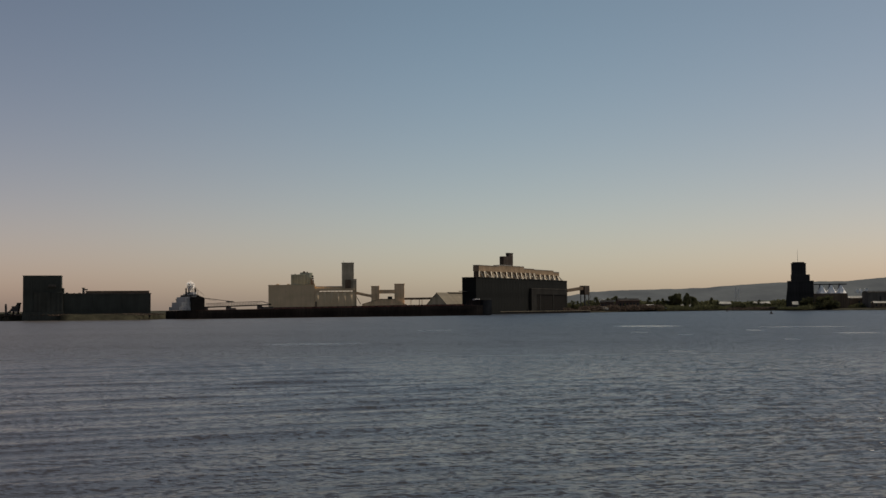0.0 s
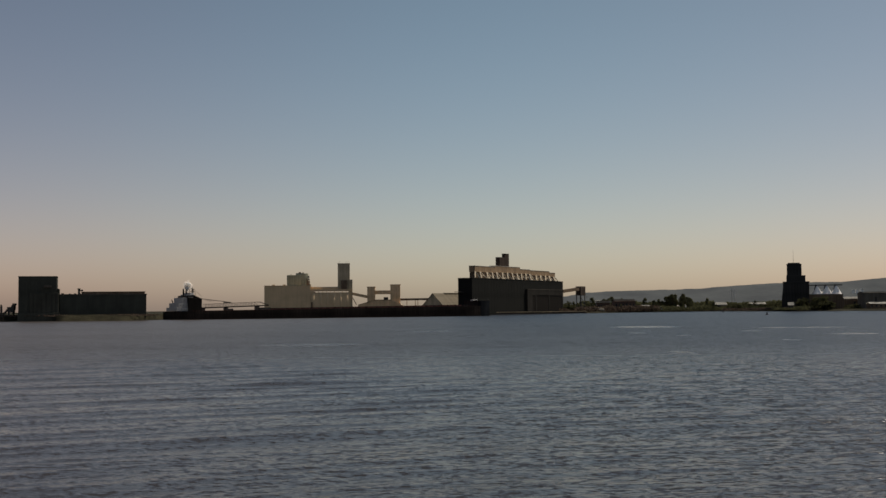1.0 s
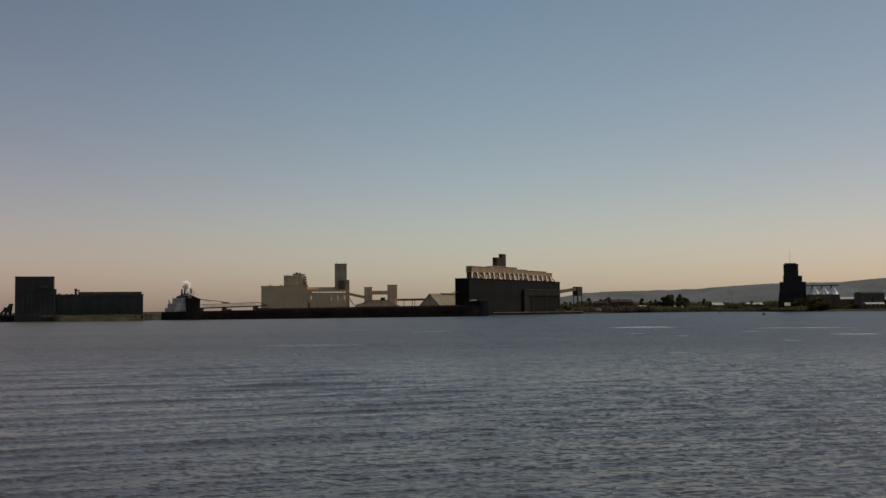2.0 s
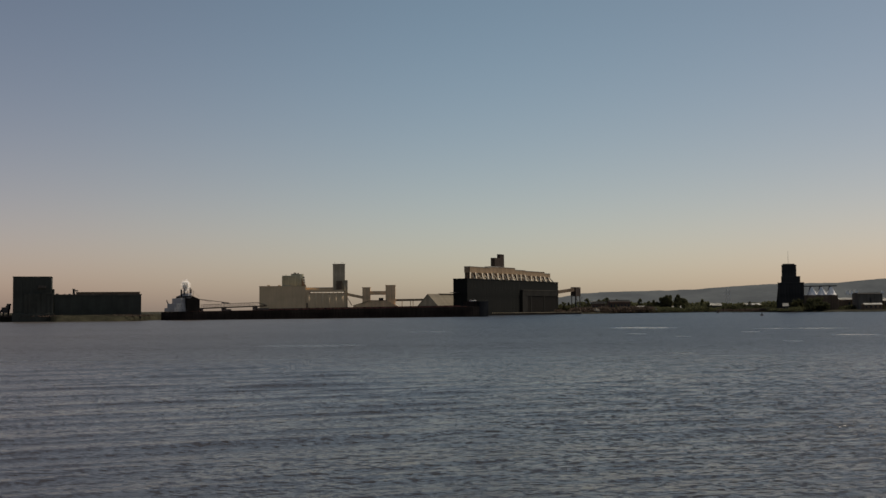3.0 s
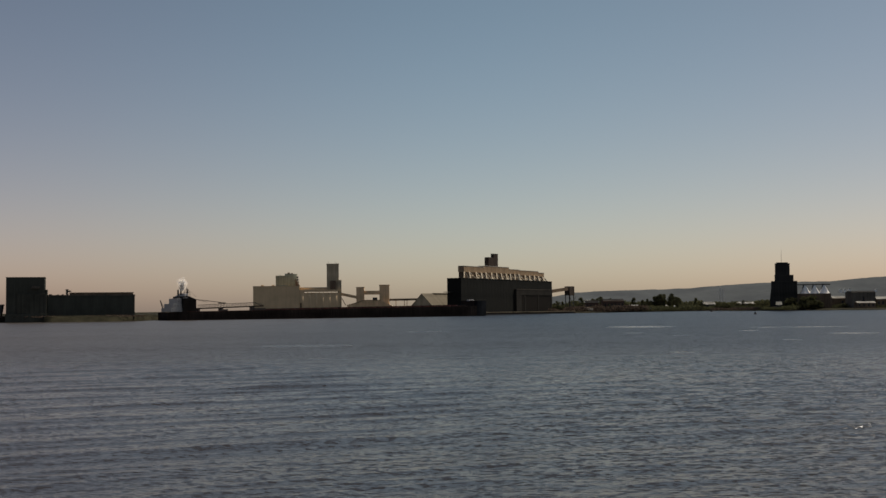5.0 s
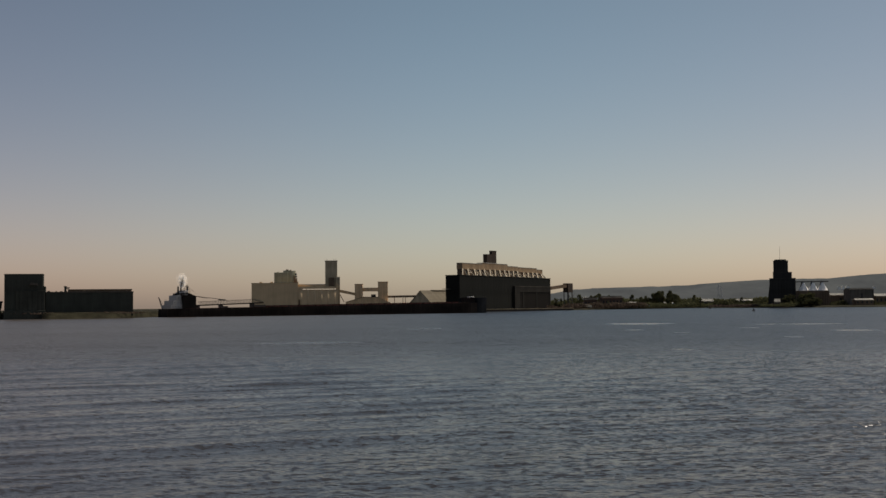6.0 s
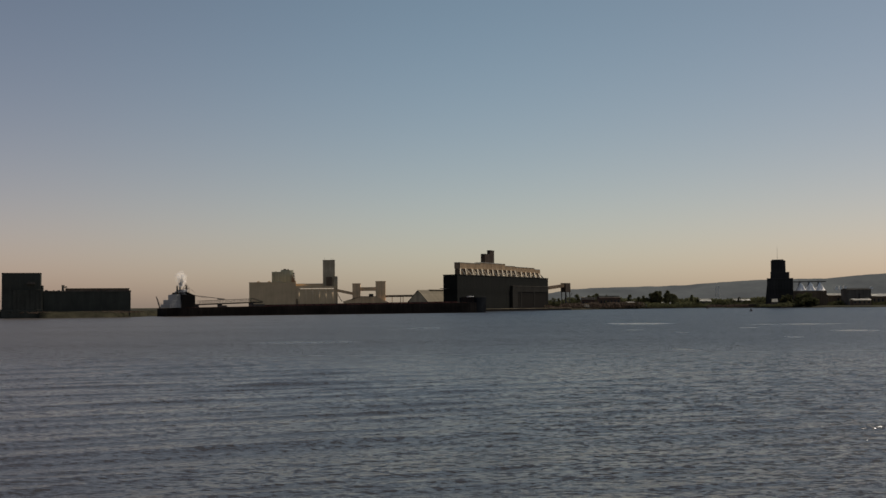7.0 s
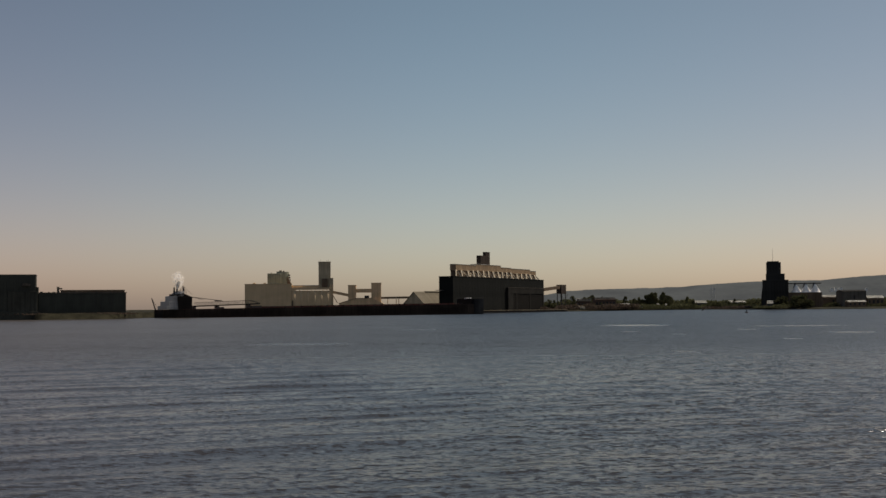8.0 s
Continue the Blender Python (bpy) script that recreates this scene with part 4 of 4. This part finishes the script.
# ---- trees, houses and sheds along the right-hand shore ----
def leaf_crown(rnd, height, width, clumps, columnar=False):
    """Leaf clumps gathered into uneven lobes round the limbs, with sky between them."""
    bm = bmesh.new()
    lobes = []
    for i in range(13 if columnar else 17):
        f = rnd.uniform(0.18, 0.97)
        reach = width * 0.5 * (1.0 - abs(f - 0.5) ** 1.5 * 1.5) * rnd.uniform(0.1, 0.95)
        a = rnd.uniform(0, 6.283)
        lobes.append((Vector((math.cos(a) * reach, math.sin(a) * reach, height * f)), width * rnd.uniform(0.14, 0.28)))
    for i in range(clumps):
        c0, r = rnd.choice(lobes)
        d = Vector((rnd.gauss(0, 1), rnd.gauss(0, 1), rnd.gauss(0, 1))).normalized() * r * rnd.random() ** 0.4
        d.z *= 1.5 if columnar else 0.8
        c = c0 + d
        s = rnd.uniform(0.2, 0.48) * (1 + width * 0.04)
        turn = Euler((rnd.uniform(0, 6), rnd.uniform(0, 6), rnd.uniform(0, 6))).to_matrix()
        for k in range(3):
            t2 = Euler((k * 1.05, k * 2.1, 0)).to_matrix()
            vs = [bm.verts.new(c + turn @ (t2 @ Vector(p)) * s) for p in ((-1, -0.5, 0), (0.2, -0.8, 0.15), (1.1, 0.1, 0), (0.1, 0.9, -0.15))]
            bm.faces.new(vs)
    return bm


def build_tree(seed, height, width, clumps, columnar, label):
    rnd = random.Random(seed)
    t = thing("tree", pose(0, 0, 0), label, "tree", "shore trees")
    b = cylinder(height * 0.022, height * 0.008, -0.5, height * 0.8, 8)
    for i in range(6):
        a, z = rnd.uniform(0, 6.28), height * rnd.uniform(0.25, 0.6)
        beam((0, 0, z), (math.cos(a) * width * 0.35, math.sin(a) * width * 0.35, z + height * 0.2), height * 0.009, b)
    part("trunk", b, BARK, t)
    part("crown", leaf_crown(rnd, height, width, clumps, columnar), LEAF, t)
    return t


TREES = [build_tree(1, 10, 8, 420, False, "leafy green tree on the harbour bank"), build_tree(2, 13, 6, 420, True, "slim dark green tree on the harbour bank"),
         build_tree(3, 7, 8, 380, False, "low spreading tree by the water"), build_tree(4, 5, 6.5, 300, False, "dense green bush by the water"), build_tree(5, 14, 10, 560, False, "tall broad tree above the shore")]


def plant(kind, x, y, turn, scale=1.0):
    m = pose(x, y, 2.2, 0, 0, turn)
    if plant.used[kind]:
        t = copy_thing(TREES[kind], m)
    else:
        t = TREES[kind]
        plant.used[kind] = True
        t.matrix_basis = m
    t.scale = (scale * 1.55, scale * 1.55, scale * 1.55)


plant.used = [False] * 5


def build_trees():
    rnd = random.Random(11)
    # low growth along the whole stretch, then the taller clumps
    for i in range(60):
        f = rnd.random()
        x = 182.10 + f * (472.67 - 182.10)
        plant(rnd.choice((0, 2, 3, 3, 1)), x, 1490 + 170 * f + rnd.uniform(0, 130), rnd.uniform(0, 360), rnd.uniform(0.35, 0.65))
    for i in range(34):
        f = rnd.random()
        plant(rnd.choice((0, 2, 4, 0, 3)), 203 + f * 62, 1540 + 60 * f + rnd.uniform(0, 60), rnd.uniform(0, 360), rnd.uniform(0.45, 0.85) * (0.75 if rnd.random() < 0.5 else 1.0))
    for i in range(22):
        plant(rnd.choice((1, 1, 1, 1, 0)), rnd.uniform(319, 354), rnd.uniform(1625, 1680), rnd.uniform(0, 360), rnd.uniform(0.7, 1.05))
    for x, k in ((305.79, 0.72), (316.01, 0.88), (309.72, 0.6), (372.17, 0.75), (285.35, 0.8), (212.69, 0.85), (321.51, 0.6), (239.77, 0.9)):
        plant(1, x, 1650, rnd.uniform(0, 360), k)
    for i in range(26):
        plant(rnd.choice((3, 0, 2, 3)), rnd.uniform(441.39, 481.45), rnd.uniform(1438, 1466), rnd.uniform(0, 360), rnd.uniform(0.5, 0.9))
    for i in range(5):
        plant(4, rnd.uniform(460.93, 477.57), rnd.uniform(1446, 1462), rnd.uniform(0, 360), rnd.uniform(0.6, 0.8))
    for i in range(20):
        plant(rnd.choice((3, 2, 3)), rnd.uniform(381.66, 444.68), rnd.uniform(1500, 1580), rnd.uniform(0, 360), rnd.uniform(0.4, 0.7))
    for i in range(22):
        plant(rnd.choice((3, 2, 0)), rnd.uniform(491.41, 602.80), rnd.uniform(1440, 1560), rnd.uniform(0, 360), rnd.uniform(0.35, 0.6))
    for x, y, k, g in ((153.5, 1412, 0, 0.75), (157.5, 1418, 2, 0.7), (161.5, 1424, 1, 0.55), (149.0, 1416, 3, 0.7)):
        plant(k, x, y, rnd.uniform(0, 360), g)
    for i in range(6):
        plant(rnd.choice((3, 2)), rnd.uniform(-350, -329), rnd.uniform(908, 925), rnd.uniform(0, 360), rnd.uniform(0.25, 0.4))


build_trees()


def scrub(name, label, x0, x1, y0, y1, low, high, count, size, seed, base=2.2, mat=None):
    """Thicket: leaf clumps heaped along a strip of shore, with an uneven crest and gaps."""
    rnd = random.Random(seed)
    verts, faces = [], []
    while len(faces) < count:
        f = rnd.random()
        x = x0 + (x1 - x0) * f
        g = noise.noise((x * 0.035, seed, 0)) + 0.6 * noise.noise((x * 0.15, seed, 3))
        top = low + (high - low) * max(0.0, min(1.0, 0.5 + g))
        z = base - 0.5 + top * rnd.random() ** 0.8
        c = Vector((x + rnd.uniform(-2, 2), y0 + (y1 - y0) * f + rnd.uniform(0, 45), z))
        turn = Euler((rnd.uniform(0, 6), rnd.uniform(0, 6), rnd.uniform(0, 6))).to_matrix()
        k = size * rnd.uniform(0.6, 1.4)
        n = len(verts)
        verts += [c + turn @ Vector(p) * k for p in ((-1, -0.5, 0), (0.2, -0.8, 0.15), (1.1, 0.1, 0), (0.1, 0.9, -0.15))]
        faces.append((n, n + 1, n + 2, n + 3))
    me = bpy.data.meshes.new(name)
    me.from_pydata(verts, [], faces)
    me.materials.append(mat or LEAF)
    tagged(new(name, me), label, "bushes", kind="stuff")


scrub("shore_scrub", "dense dark green scrub along the harbour bank", 180.32, 397.46, 1450, 1620, 2.5, 7, 15000, 0.8, 2)
scrub("shore_scrub", "dense dark green scrub along the harbour bank", 389.45, 627.66, 1500, 1440, 2.0, 6.5, 14000, 0.8, 5)
scrub("dry_scrub", "brown dry brush and rubble along the quay end", 146.37, 284.28, 1390, 1530, 2.0, 8.5, 13000, 0.8, 3, 2.2, SCRUB_DRY)
scrub("dry_scrub", "tall reddish brown thicket behind the quay end", 205, 268, 1530, 1600, 5.0, 11.5, 9000, 0.8, 16, 2.2, SCRUB_DRY)
scrub("dry_scrub", "brown dry brush on the low point", 368.02, 442.46, 1500, 1440, 1.0, 4.0, 6000, 0.7, 6, 2.2, SCRUB_DRY)
scrub("shore_scrub", "low green scrub before the cottage", 411.36, 446.83, 1432, 1426, 1.5, 4.0, 2600, 0.6, 13)
scrub("far_woods", "far belt of dark trees behind the harbour", 190.48, 849.96, 1950, 1950, 7, 15, 26000, 1.5, 8)
scrub("bank_scrub", "low dry weedy scrub on the old elevator bank", -400, -226, 901, 908, 0.3, 1.5, 9000, 0.45, 9, 4.3, SCRUB_DRY)


def house(name, x, y, w, depth, wall, ridge, turn, mat, roof, label, category, windows=3):
    h = thing(name, pose(x, y, 2.2, 0, 0, turn), label, category)
    part("wall", gable_body(w, depth, wall, ridge), mat, h)
    for s in (0, 1):
        b = bmesh.new()
        ya, yb = (-0.5, depth / 2) if s == 0 else (depth / 2, depth + 0.5)
        za, zb = (wall - 0.2, ridge + 0.1) if s == 0 else (ridge + 0.1, wall - 0.2)
        vs = [b.verts.new(p) for p in ((-0.4, ya, za), (w + 0.4, ya, za), (w + 0.4, yb, zb), (-0.4, yb, zb))]
        b.faces.new(vs)
        bmesh.ops.solidify(b, geom=b.faces[:], thickness=0.25)
        part("roof_slope", b, roof, h)
    openings("window", h, [(w * (i + 0.5) / windows, wall * 0.55) for i in range(windows)], min(2.2, w / windows * 0.5), wall * 0.35, -0.02)
    return h


def gable_body(w, depth, wall, ridge):
    bm = bmesh.new()
    outline = [(0, -0.8), (depth, -0.8), (depth, wall), (depth / 2, ridge - 0.2), (0, wall)]
    a = [bm.verts.new((0, y, z)) for y, z in outline]
    b = [bm.verts.new((w, y, z)) for y, z in outline]
    bm.faces.new(a)
    bm.faces.new(b[::-1])
    for i in range(5):
        bm.faces.new((a[i], b[i], b[(i + 1) % 5], a[(i + 1) % 5]))
    return bm


house("warehouse", 230.41, 1560, 27.49, 18, 14.70 - 2.2, 17.30 - 2.2, 2, BRICK_RED, ROOF_DARK, "dark brick waterfront warehouse with a tar roof", "warehouse", 6)
house("shed", 199.40, 1500, 15.72, 14, 12.52 - 2.2, 15.38 - 2.2, -4, BRICK_RED, ROOF_DARK, "brick shed with a tar roof", "shed", 4)
house("shed", 260.96, 1530, 10.93, 10, 5.92 - 2.2, 9.20 - 2.2, 3, STEEL_WHITE, ROOF_PALE, "small white shed with a pale roof", "shed", 2)
house("shed", 395.22, 1700, 17.00, 12, 9.27 - 2.2, 12.51 - 2.2, 0, CLADDING_WORN, ROOF_PALE, "long grey waterfront shed with a pale roof", "shed", 5)
house("shed", 451.49, 1720, 22.94, 14, 9.63 - 2.2, 12.08 - 2.2, 2, CLADDING_WORN, ROOF_PALE, "long low shed with a sunlit roof", "shed", 5)
house("cottage", 425.42, 1445, 6.19, 8, 7.51 - 2.2, 10.95 - 2.2, -12, CLADDING_WORN, ROOF_PALE, "small grey cottage with a pale roof by the water", "house", 2)
house("warehouse", 513.06, 1500, 25.01, 16, 15.02 - 2.2, 17.52 - 2.2, -3, CLADDING_BROWN, ROOF_PALE, "long brown warehouse with a pale roof", "warehouse", 1)
house("warehouse", 523.02, 1460, 29.90, 22, 21.89 - 2.2, 23.28 - 2.2, 0, CLADDING_WORN, ROOF_DARK, "tall weathered grey-brown warehouse block", "warehouse", 1)
house("shed", 515.46, 1420, 22.32, 9, 8.60 - 2.2, 10.29 - 2.2, 2, CLADDING_BROWN, ROOF_PALE, "low brown boat shed with a sunlit pale roof", "shed", 4)
house("shed", 558.11, 1470, 21.01, 12, 13.38 - 2.2, 16.18 - 2.2, 2, CLADDING_BROWN, ROOF_PALE, "long brown shed with a sunlit pale roof", "shed", 4)


def build_buoy(x, y, s):
    b = thing("buoy", pose(x, y, 0), "small dark channel buoy afloat", "buoy", "channel buoys")
    part("float", cylinder(1.5 * s, 1.7 * s, -0.6, 0.7 * s, 16), HULL_RED, b)
    c = bmesh.new()
    for k in range(4):
        a = k * math.pi / 2
        beam((1.0 * s * math.cos(a), 1.0 * s * math.sin(a), 0.7 * s), (0.25 * math.cos(a), 0.25 * math.sin(a), 2.3 * s), 0.2, c)
    part("cage", c, STEEL_DARK, b)
    part("top_mark", cylinder(0.5 * s, 0.4 * s, 2.3 * s, 2.9 * s, 10), STEEL_DARK, b)


build_buoy(258.61, 936.56, 0.78)
house("cottage", 226.5, 1700, 7.5, 9, 9.5, 14.6, 20, STEEL_WHITE, ROOF_PALE, "small white house with a bright roof among dark trees", "house", 2)
house("shed", 338.0, 1690, 9.0, 8, 4.2, 6.6, -8, CLADDING_TAN, ROOF_PALE, "small tan shed behind the shore trees", "shed", 2)
house("shed", 300.0, 1720, 12.0, 8, 4.6, 7.2, 4, STEEL_WHITE, ROOF_DARK, "small white shed with a tar roof behind brush", "shed", 2)
house("shed", 357.0, 1745, 14.0, 9, 5.0, 8.0, 10, STEEL_WHITE, ROOF_PALE, "pale shed with a metal roof behind the trees", "shed", 3)
build_buoy(329.82, 1379.74, 1.0)


def build_trailer(x, y, turn, mat, label):
    """A box trailer with its tractor, parked by the quay end."""
    k = thing("truck", pose(x, y, 2.3, 0, 0, turn), label, "truck", "parked trucks")
    part("box_body", box(0, 12, -1.25, 1.25, 1.1, 4.0, 0.06), mat, k)
    cab = part("cab", prism([(12.6, 0.7), (15.0, 0.7), (15.0, 2.2), (14.5, 3.4), (12.6, 3.5)], -1.2, 1.2), mat, k)
    part("windscreen", box(14.72, 14.82, -1.0, 1.0, 2.3, 3.1), GLASS, cab)
    part("chassis", box(0.3, 14.5, -0.5, 0.5, 0.7, 1.08), STEEL_DARK, k)
    first = None
    for wx in (1.4, 2.7, 11.2, 14.0):
        for wy in (-1.1, 1.1):
            at = pose(wx, wy, 0.5, 90, 0, 0)
            if first is None:
                first = part("wheel", cylinder(0.5, 0.5, -0.15, 0.15, 14), STEEL_DARK, k, at=at)
            else:
                again(first, at)


build_trailer(262.5, 1534, 8, STEEL_WHITE, "white box truck parked on the brown harbour ground")
build_trailer(276.0, 1545, -12, STEEL_WHITE, "white box truck parked among dry brush")
build_trailer(186.0, 1438, 20, STEEL_CREAM, "cream box truck parked near the quay end")


def build_heap(x, y, r, h, seed):
    """A tipped heap of spoil: an uneven cone with a slumped foot."""
    bm = bmesh.new()
    rings = [[bm.verts.new((r * f * math.cos(a * math.pi / 12) * (1 + 0.2 * noise.noise((math.cos(a * 0.26), math.sin(a * 0.26), seed))), r * f * math.sin(a * math.pi / 12) * 0.8,
                            h * (1 - f) ** 0.9 + 0.5 * noise.noise((a * 0.8, f * 5, seed)) - 0.6 * f)) for a in range(24)] for f in (1.0, 0.75, 0.5, 0.28, 0.1)]
    for p, q in zip(rings, rings[1:]):
        for i in range(24):
            bm.faces.new((p[i], p[(i + 1) % 24], q[(i + 1) % 24], q[i]))
    bm.faces.new(rings[-1])
    ob = new("spoil_heap", finish("spoil_heap", bm, SPOIL, True))
    ob.matrix_basis = pose(x, y, 2.3)
    tagged(ob, "reddish brown heap of tipped earth by the quay", "heap", "spoil heaps")


for hx, hy, hr, hh in ((175, 1435, 9, 4.5), (190, 1452, 12, 5.5), (208, 1475, 10, 4.0), (228, 1500, 13, 5.0), (246, 1525, 9, 3.5)):
    build_heap(hx, hy, hr, hh, hx * 0.1)


def build_pylon(x, y, h):
    k = thing("transmission_tower", pose(x, y, 2.2), "thin grey lattice power pylon in the distance", "pylon", "power pylons")
    b = bmesh.new()
    for o in (-1, 1):
        for q in (-1, 1):
            beam((o * 2.6, q * 2.6, -1), (o * 0.4, q * 0.4, h), 0.3, b)
    for i in range(8):
        f0, f1 = i / 8, (i + 1) / 8
        w0, w1 = 2.6 - 2.2 * f0, 2.6 - 2.2 * f1
        beam((-w0, -w0, h * f0), (w1, -w1, h * f1), 0.18, b)
        beam((w0, -w0, h * f0), (-w1, -w1, h * f1), 0.18, b)
    part("lattice", b, STEEL_GREY, k)
    for z in (0.75, 0.88):
        part("crossarm", beam((-5, 0, h * z), (5, 0, h * z), 0.4), STEEL_GREY, k)


build_pylon(530.56, 2150, 39.32 - 2.2)
build_pylon(555.61, 2230, 39.41 - 2.2)


def build_hill_house(x, y, z, w):
    k = thing("hillside_house", pose(x, y, z), "tiny white house on the wooded ridge", "house", "hillside houses")
    part("wall", box(0, w, 0, 9, -9, 4), STEEL_WHITE, k)
    part("roof", prism([(-0.6, 4), (w + 0.6, 4), (w - 2, 7), (2, 7)], -0.5, 9.5), ROOF_PALE, k)


for hx, hz, hw in ((1436.67, 53.24, 12), (1450.41, 55.08, 9), (1466.11, 55.93, 15), (1560.31, 52.14, 11)):
    build_hill_house(hx, 4120, hz, hw * 0.65)


def build_jib():
    """Old lattice jib leaning over the bank behind the ship."""
    d = 1008
    foot, tip = Vector((-222.76, d, 3.5)), Vector((-227.31, d, 16.66))
    k = thing("derrick", pose(foot.x, foot.y, foot.z), "old dark lattice derrick leaning over the bank", "crane")
    v = tip - foot
    b = bmesh.new()
    for o in (-0.5, 0.5):
        for q in (-0.5, 0.5):
            beam((o, q, -1), v + Vector((o * 0.3, q * 0.3, 0)), 0.3, b)
    for i in range(7):
        p0, p1 = v * (i / 7), v * ((i + 1) / 7)
        beam(p0 + Vector((-0.5, 0, 0)), p1 + Vector((0.4, 0, 0)), 0.22, b)
        beam(p0 + Vector((0.5, 0, 0)), p1 + Vector((-0.4, 0, 0)), 0.22, b)
    part("jib", b, STEEL_DARK, k)
    part("cab", box(-1.5, 2.5, -1.5, 1.5, -0.6, 2.6, 0.15), STEEL_DARK, k)
    part("back_stay", beam((2, 0, 2.4), v * 0.95, 0.12), STEEL_DARK, k)


build_jib()


def build_pilings():
    rnd = random.Random(3)
    k = thing("old_pier", pose(-337.5, 892, 0), "rotting timber pier stub with leaning piles", "pier")
    first = None
    for i in range(14):
        at = pose(rnd.uniform(-9, 10), rnd.uniform(0, 6), 0, rnd.uniform(-5, 5), rnd.uniform(-6, 6), 0)
        if first is None:
            first = part("pile", cylinder(0.28, 0.22, -1, 3.6, 8), TIMBER, k, at=at)
        else:
            again(first, at)
    part("crossbeam", beam((-8, 2, 2.4), (9, 2, 2.6), 0.4), TIMBER, k)
    part("handrail", beam((-8, 1.2, 3.7), (6, 1.2, 3.9), 0.18), TIMBER, k)
    m = thing("navigation_post", pose(-335.5, 910, 1.6), "leaning dark post with a lantern cage on the bank", "post")
    part("post", beam((0, 0, 0), (-0.3, 0, 11.93 - 1.6), 1.3), STEEL_DARK, m)
    part("lantern", cylinder(0.8, 0.6, 11.53 - 1.6, 13.13 - 1.6, 8, -0.3, 0), STEEL_DARK, m)
    u = thing("hopper_car", pose(-332.2, 912, 2.0), "dark loading hopper beside the elevator", "hopper")
    part("hopper", prism([(0.6, 5.0), (4.8, 5.0), (5.6, 8.8), (5.6, 10.6), (3.4, 10.6), (3.2, 9.4), (0, 9.2)], 0, 4), STEEL_DARK, u)
    part("chute", beam((0.8, 2, 8.2), (-2.6, 2, 4.4), 1.3), STEEL_DARK, u)
    part("hood", box(3.8, 6.4, 0.4, 3.6, 10.6, 12.0, 0.2), STEEL_DARK, u)
    for x in (0.9, 4.6):
        part("leg", box(x - 0.25, x + 0.25, 0.5, 3.5, -1, 5.1), STEEL_DARK, u)
    part("brace", beam((0.9, 0.4, 0.2), (4.6, 0.4, 4.8), 0.25), STEEL_DARK, u)
    w = thing("conveyor_loader", pose(-336.6, 914, 3.6), "low dark wheeled conveyor loader on the bank", "loader")
    part("belt_arm", beam((-1.5, 0, 1.2), (5.0, 0, 5.4), 0.9), STEEL_DARK, w)
    part("chassis", box(-1.6, 3.0, -1, 1, 0.6, 2.0, 0.15), STEEL_DARK, w)
    first = None
    for x in (-0.9, 2.2):
        for y in (-1.1, 1.1):
            at = pose(x, y, 0.55, 90, 0, 0)
            if first is None:
                first = part("wheel", cylinder(0.6, 0.6, -0.2, 0.2, 14), STEEL_DARK, w, at=at)
            else:
                again(first, at)


build_pilings()


# ---- steam ----
def build_smoke():
    m = bpy.data.materials.new("white_steam")
    m.use_nodes = True
    t, n = m.node_tree, m.node_tree.nodes
    clear, glow, face, both, mix = (n.new("ShaderNode" + k) for k in ("BsdfTransparent", "BsdfTranslucent", "BsdfDiffuse", "AddShader", "MixShader"))
    glow.inputs[0].default_value = face.inputs[0].default_value = (0.92, 0.86, 0.78, 1)
    t.links.new(glow.outputs[0], both.inputs[0])
    t.links.new(face.outputs[0], both.inputs[1])
    t.links.new(clear.outputs[0], mix.inputs[1])
    t.links.new(both.outputs[0], mix.inputs[2])
    mix.inputs[0].default_value = 0.10
    t.links.new(mix.outputs[0], n["Material Output"].inputs["Surface"])
    puffs = []
    rnd = random.Random(21)
    for i in range(26):
        r = rnd.uniform(0.9, 2.1)
        bm = bmesh.new()
        bmesh.ops.create_icosphere(bm, subdivisions=4, radius=r)
        for v in bm.verts:
            q = v.co / r
            v.co *= 1 + 0.45 * noise.noise(q * 1.3 + Vector((i * 3.7, 0, 0))) + 0.25 * noise.noise(q * 3.1 + Vector((0, i * 2.3, 0)))
            v.co.z *= 1.25
        ob = new("steam_puff", finish("steam_puff", bm, m, True))
        tagged(ob, "soft white puff of funnel steam above the ship", "steam", "funnel steam", "")
        puffs.append((ob, (i + 0.5) / 26, math.sin(i * 2.4) * rnd.uniform(0.15, 1.0), math.cos(i * 2.4) * rnd.uniform(0.15, 1.0)))
    return puffs


puffs = build_smoke()


# ---- what moves ----
def motions():
    speed, turn = 1.57, -0.34
    home = ship.matrix_basis.copy()
    ahead = home.to_3x3() @ Vector((1, 0, 0))
    centre = home @ Vector((LOA / 2, BEAM / 2, 0))

    def ship_at(t):
        m = Matrix.Translation(centre + ahead * speed * t) @ pose(0, 0, 0, 0, 0, turn * t)
        return m @ Matrix.Translation(-centre) @ home

    walk(ship, [(t, ship_at(t)) for t in (0, 2, 4, 6, 8)])
    # ripples drift slowly towards the near shore
    walk(water, [(t, pose(0.35 * t, -0.9 * t, 0)) for t in (0, 4, 8)])
    mouth = Vector((14.14, 15, 25.08))
    for ob, age, u, v in puffs:
        rows = []
        for t in (0, 1, 2, 3, 4, 5, 6, 7, 8):
            grown = 0.55 + 0.09 * t
            z = age * (6.6 + 0.25 * t) * grown
            p = mouth + Vector((0.05 * z - 0.012 * t * z + u * (1.5 + 0.34 * z), v * (1.2 + 0.28 * z), -0.5 + z))
            rows.append((t, Matrix.Translation(ship_at(t) @ p) @ pose(0, 0, 0, 6 * t * u, 4 * t, 9 * t * v)))
        walk(ob, rows)


motions()
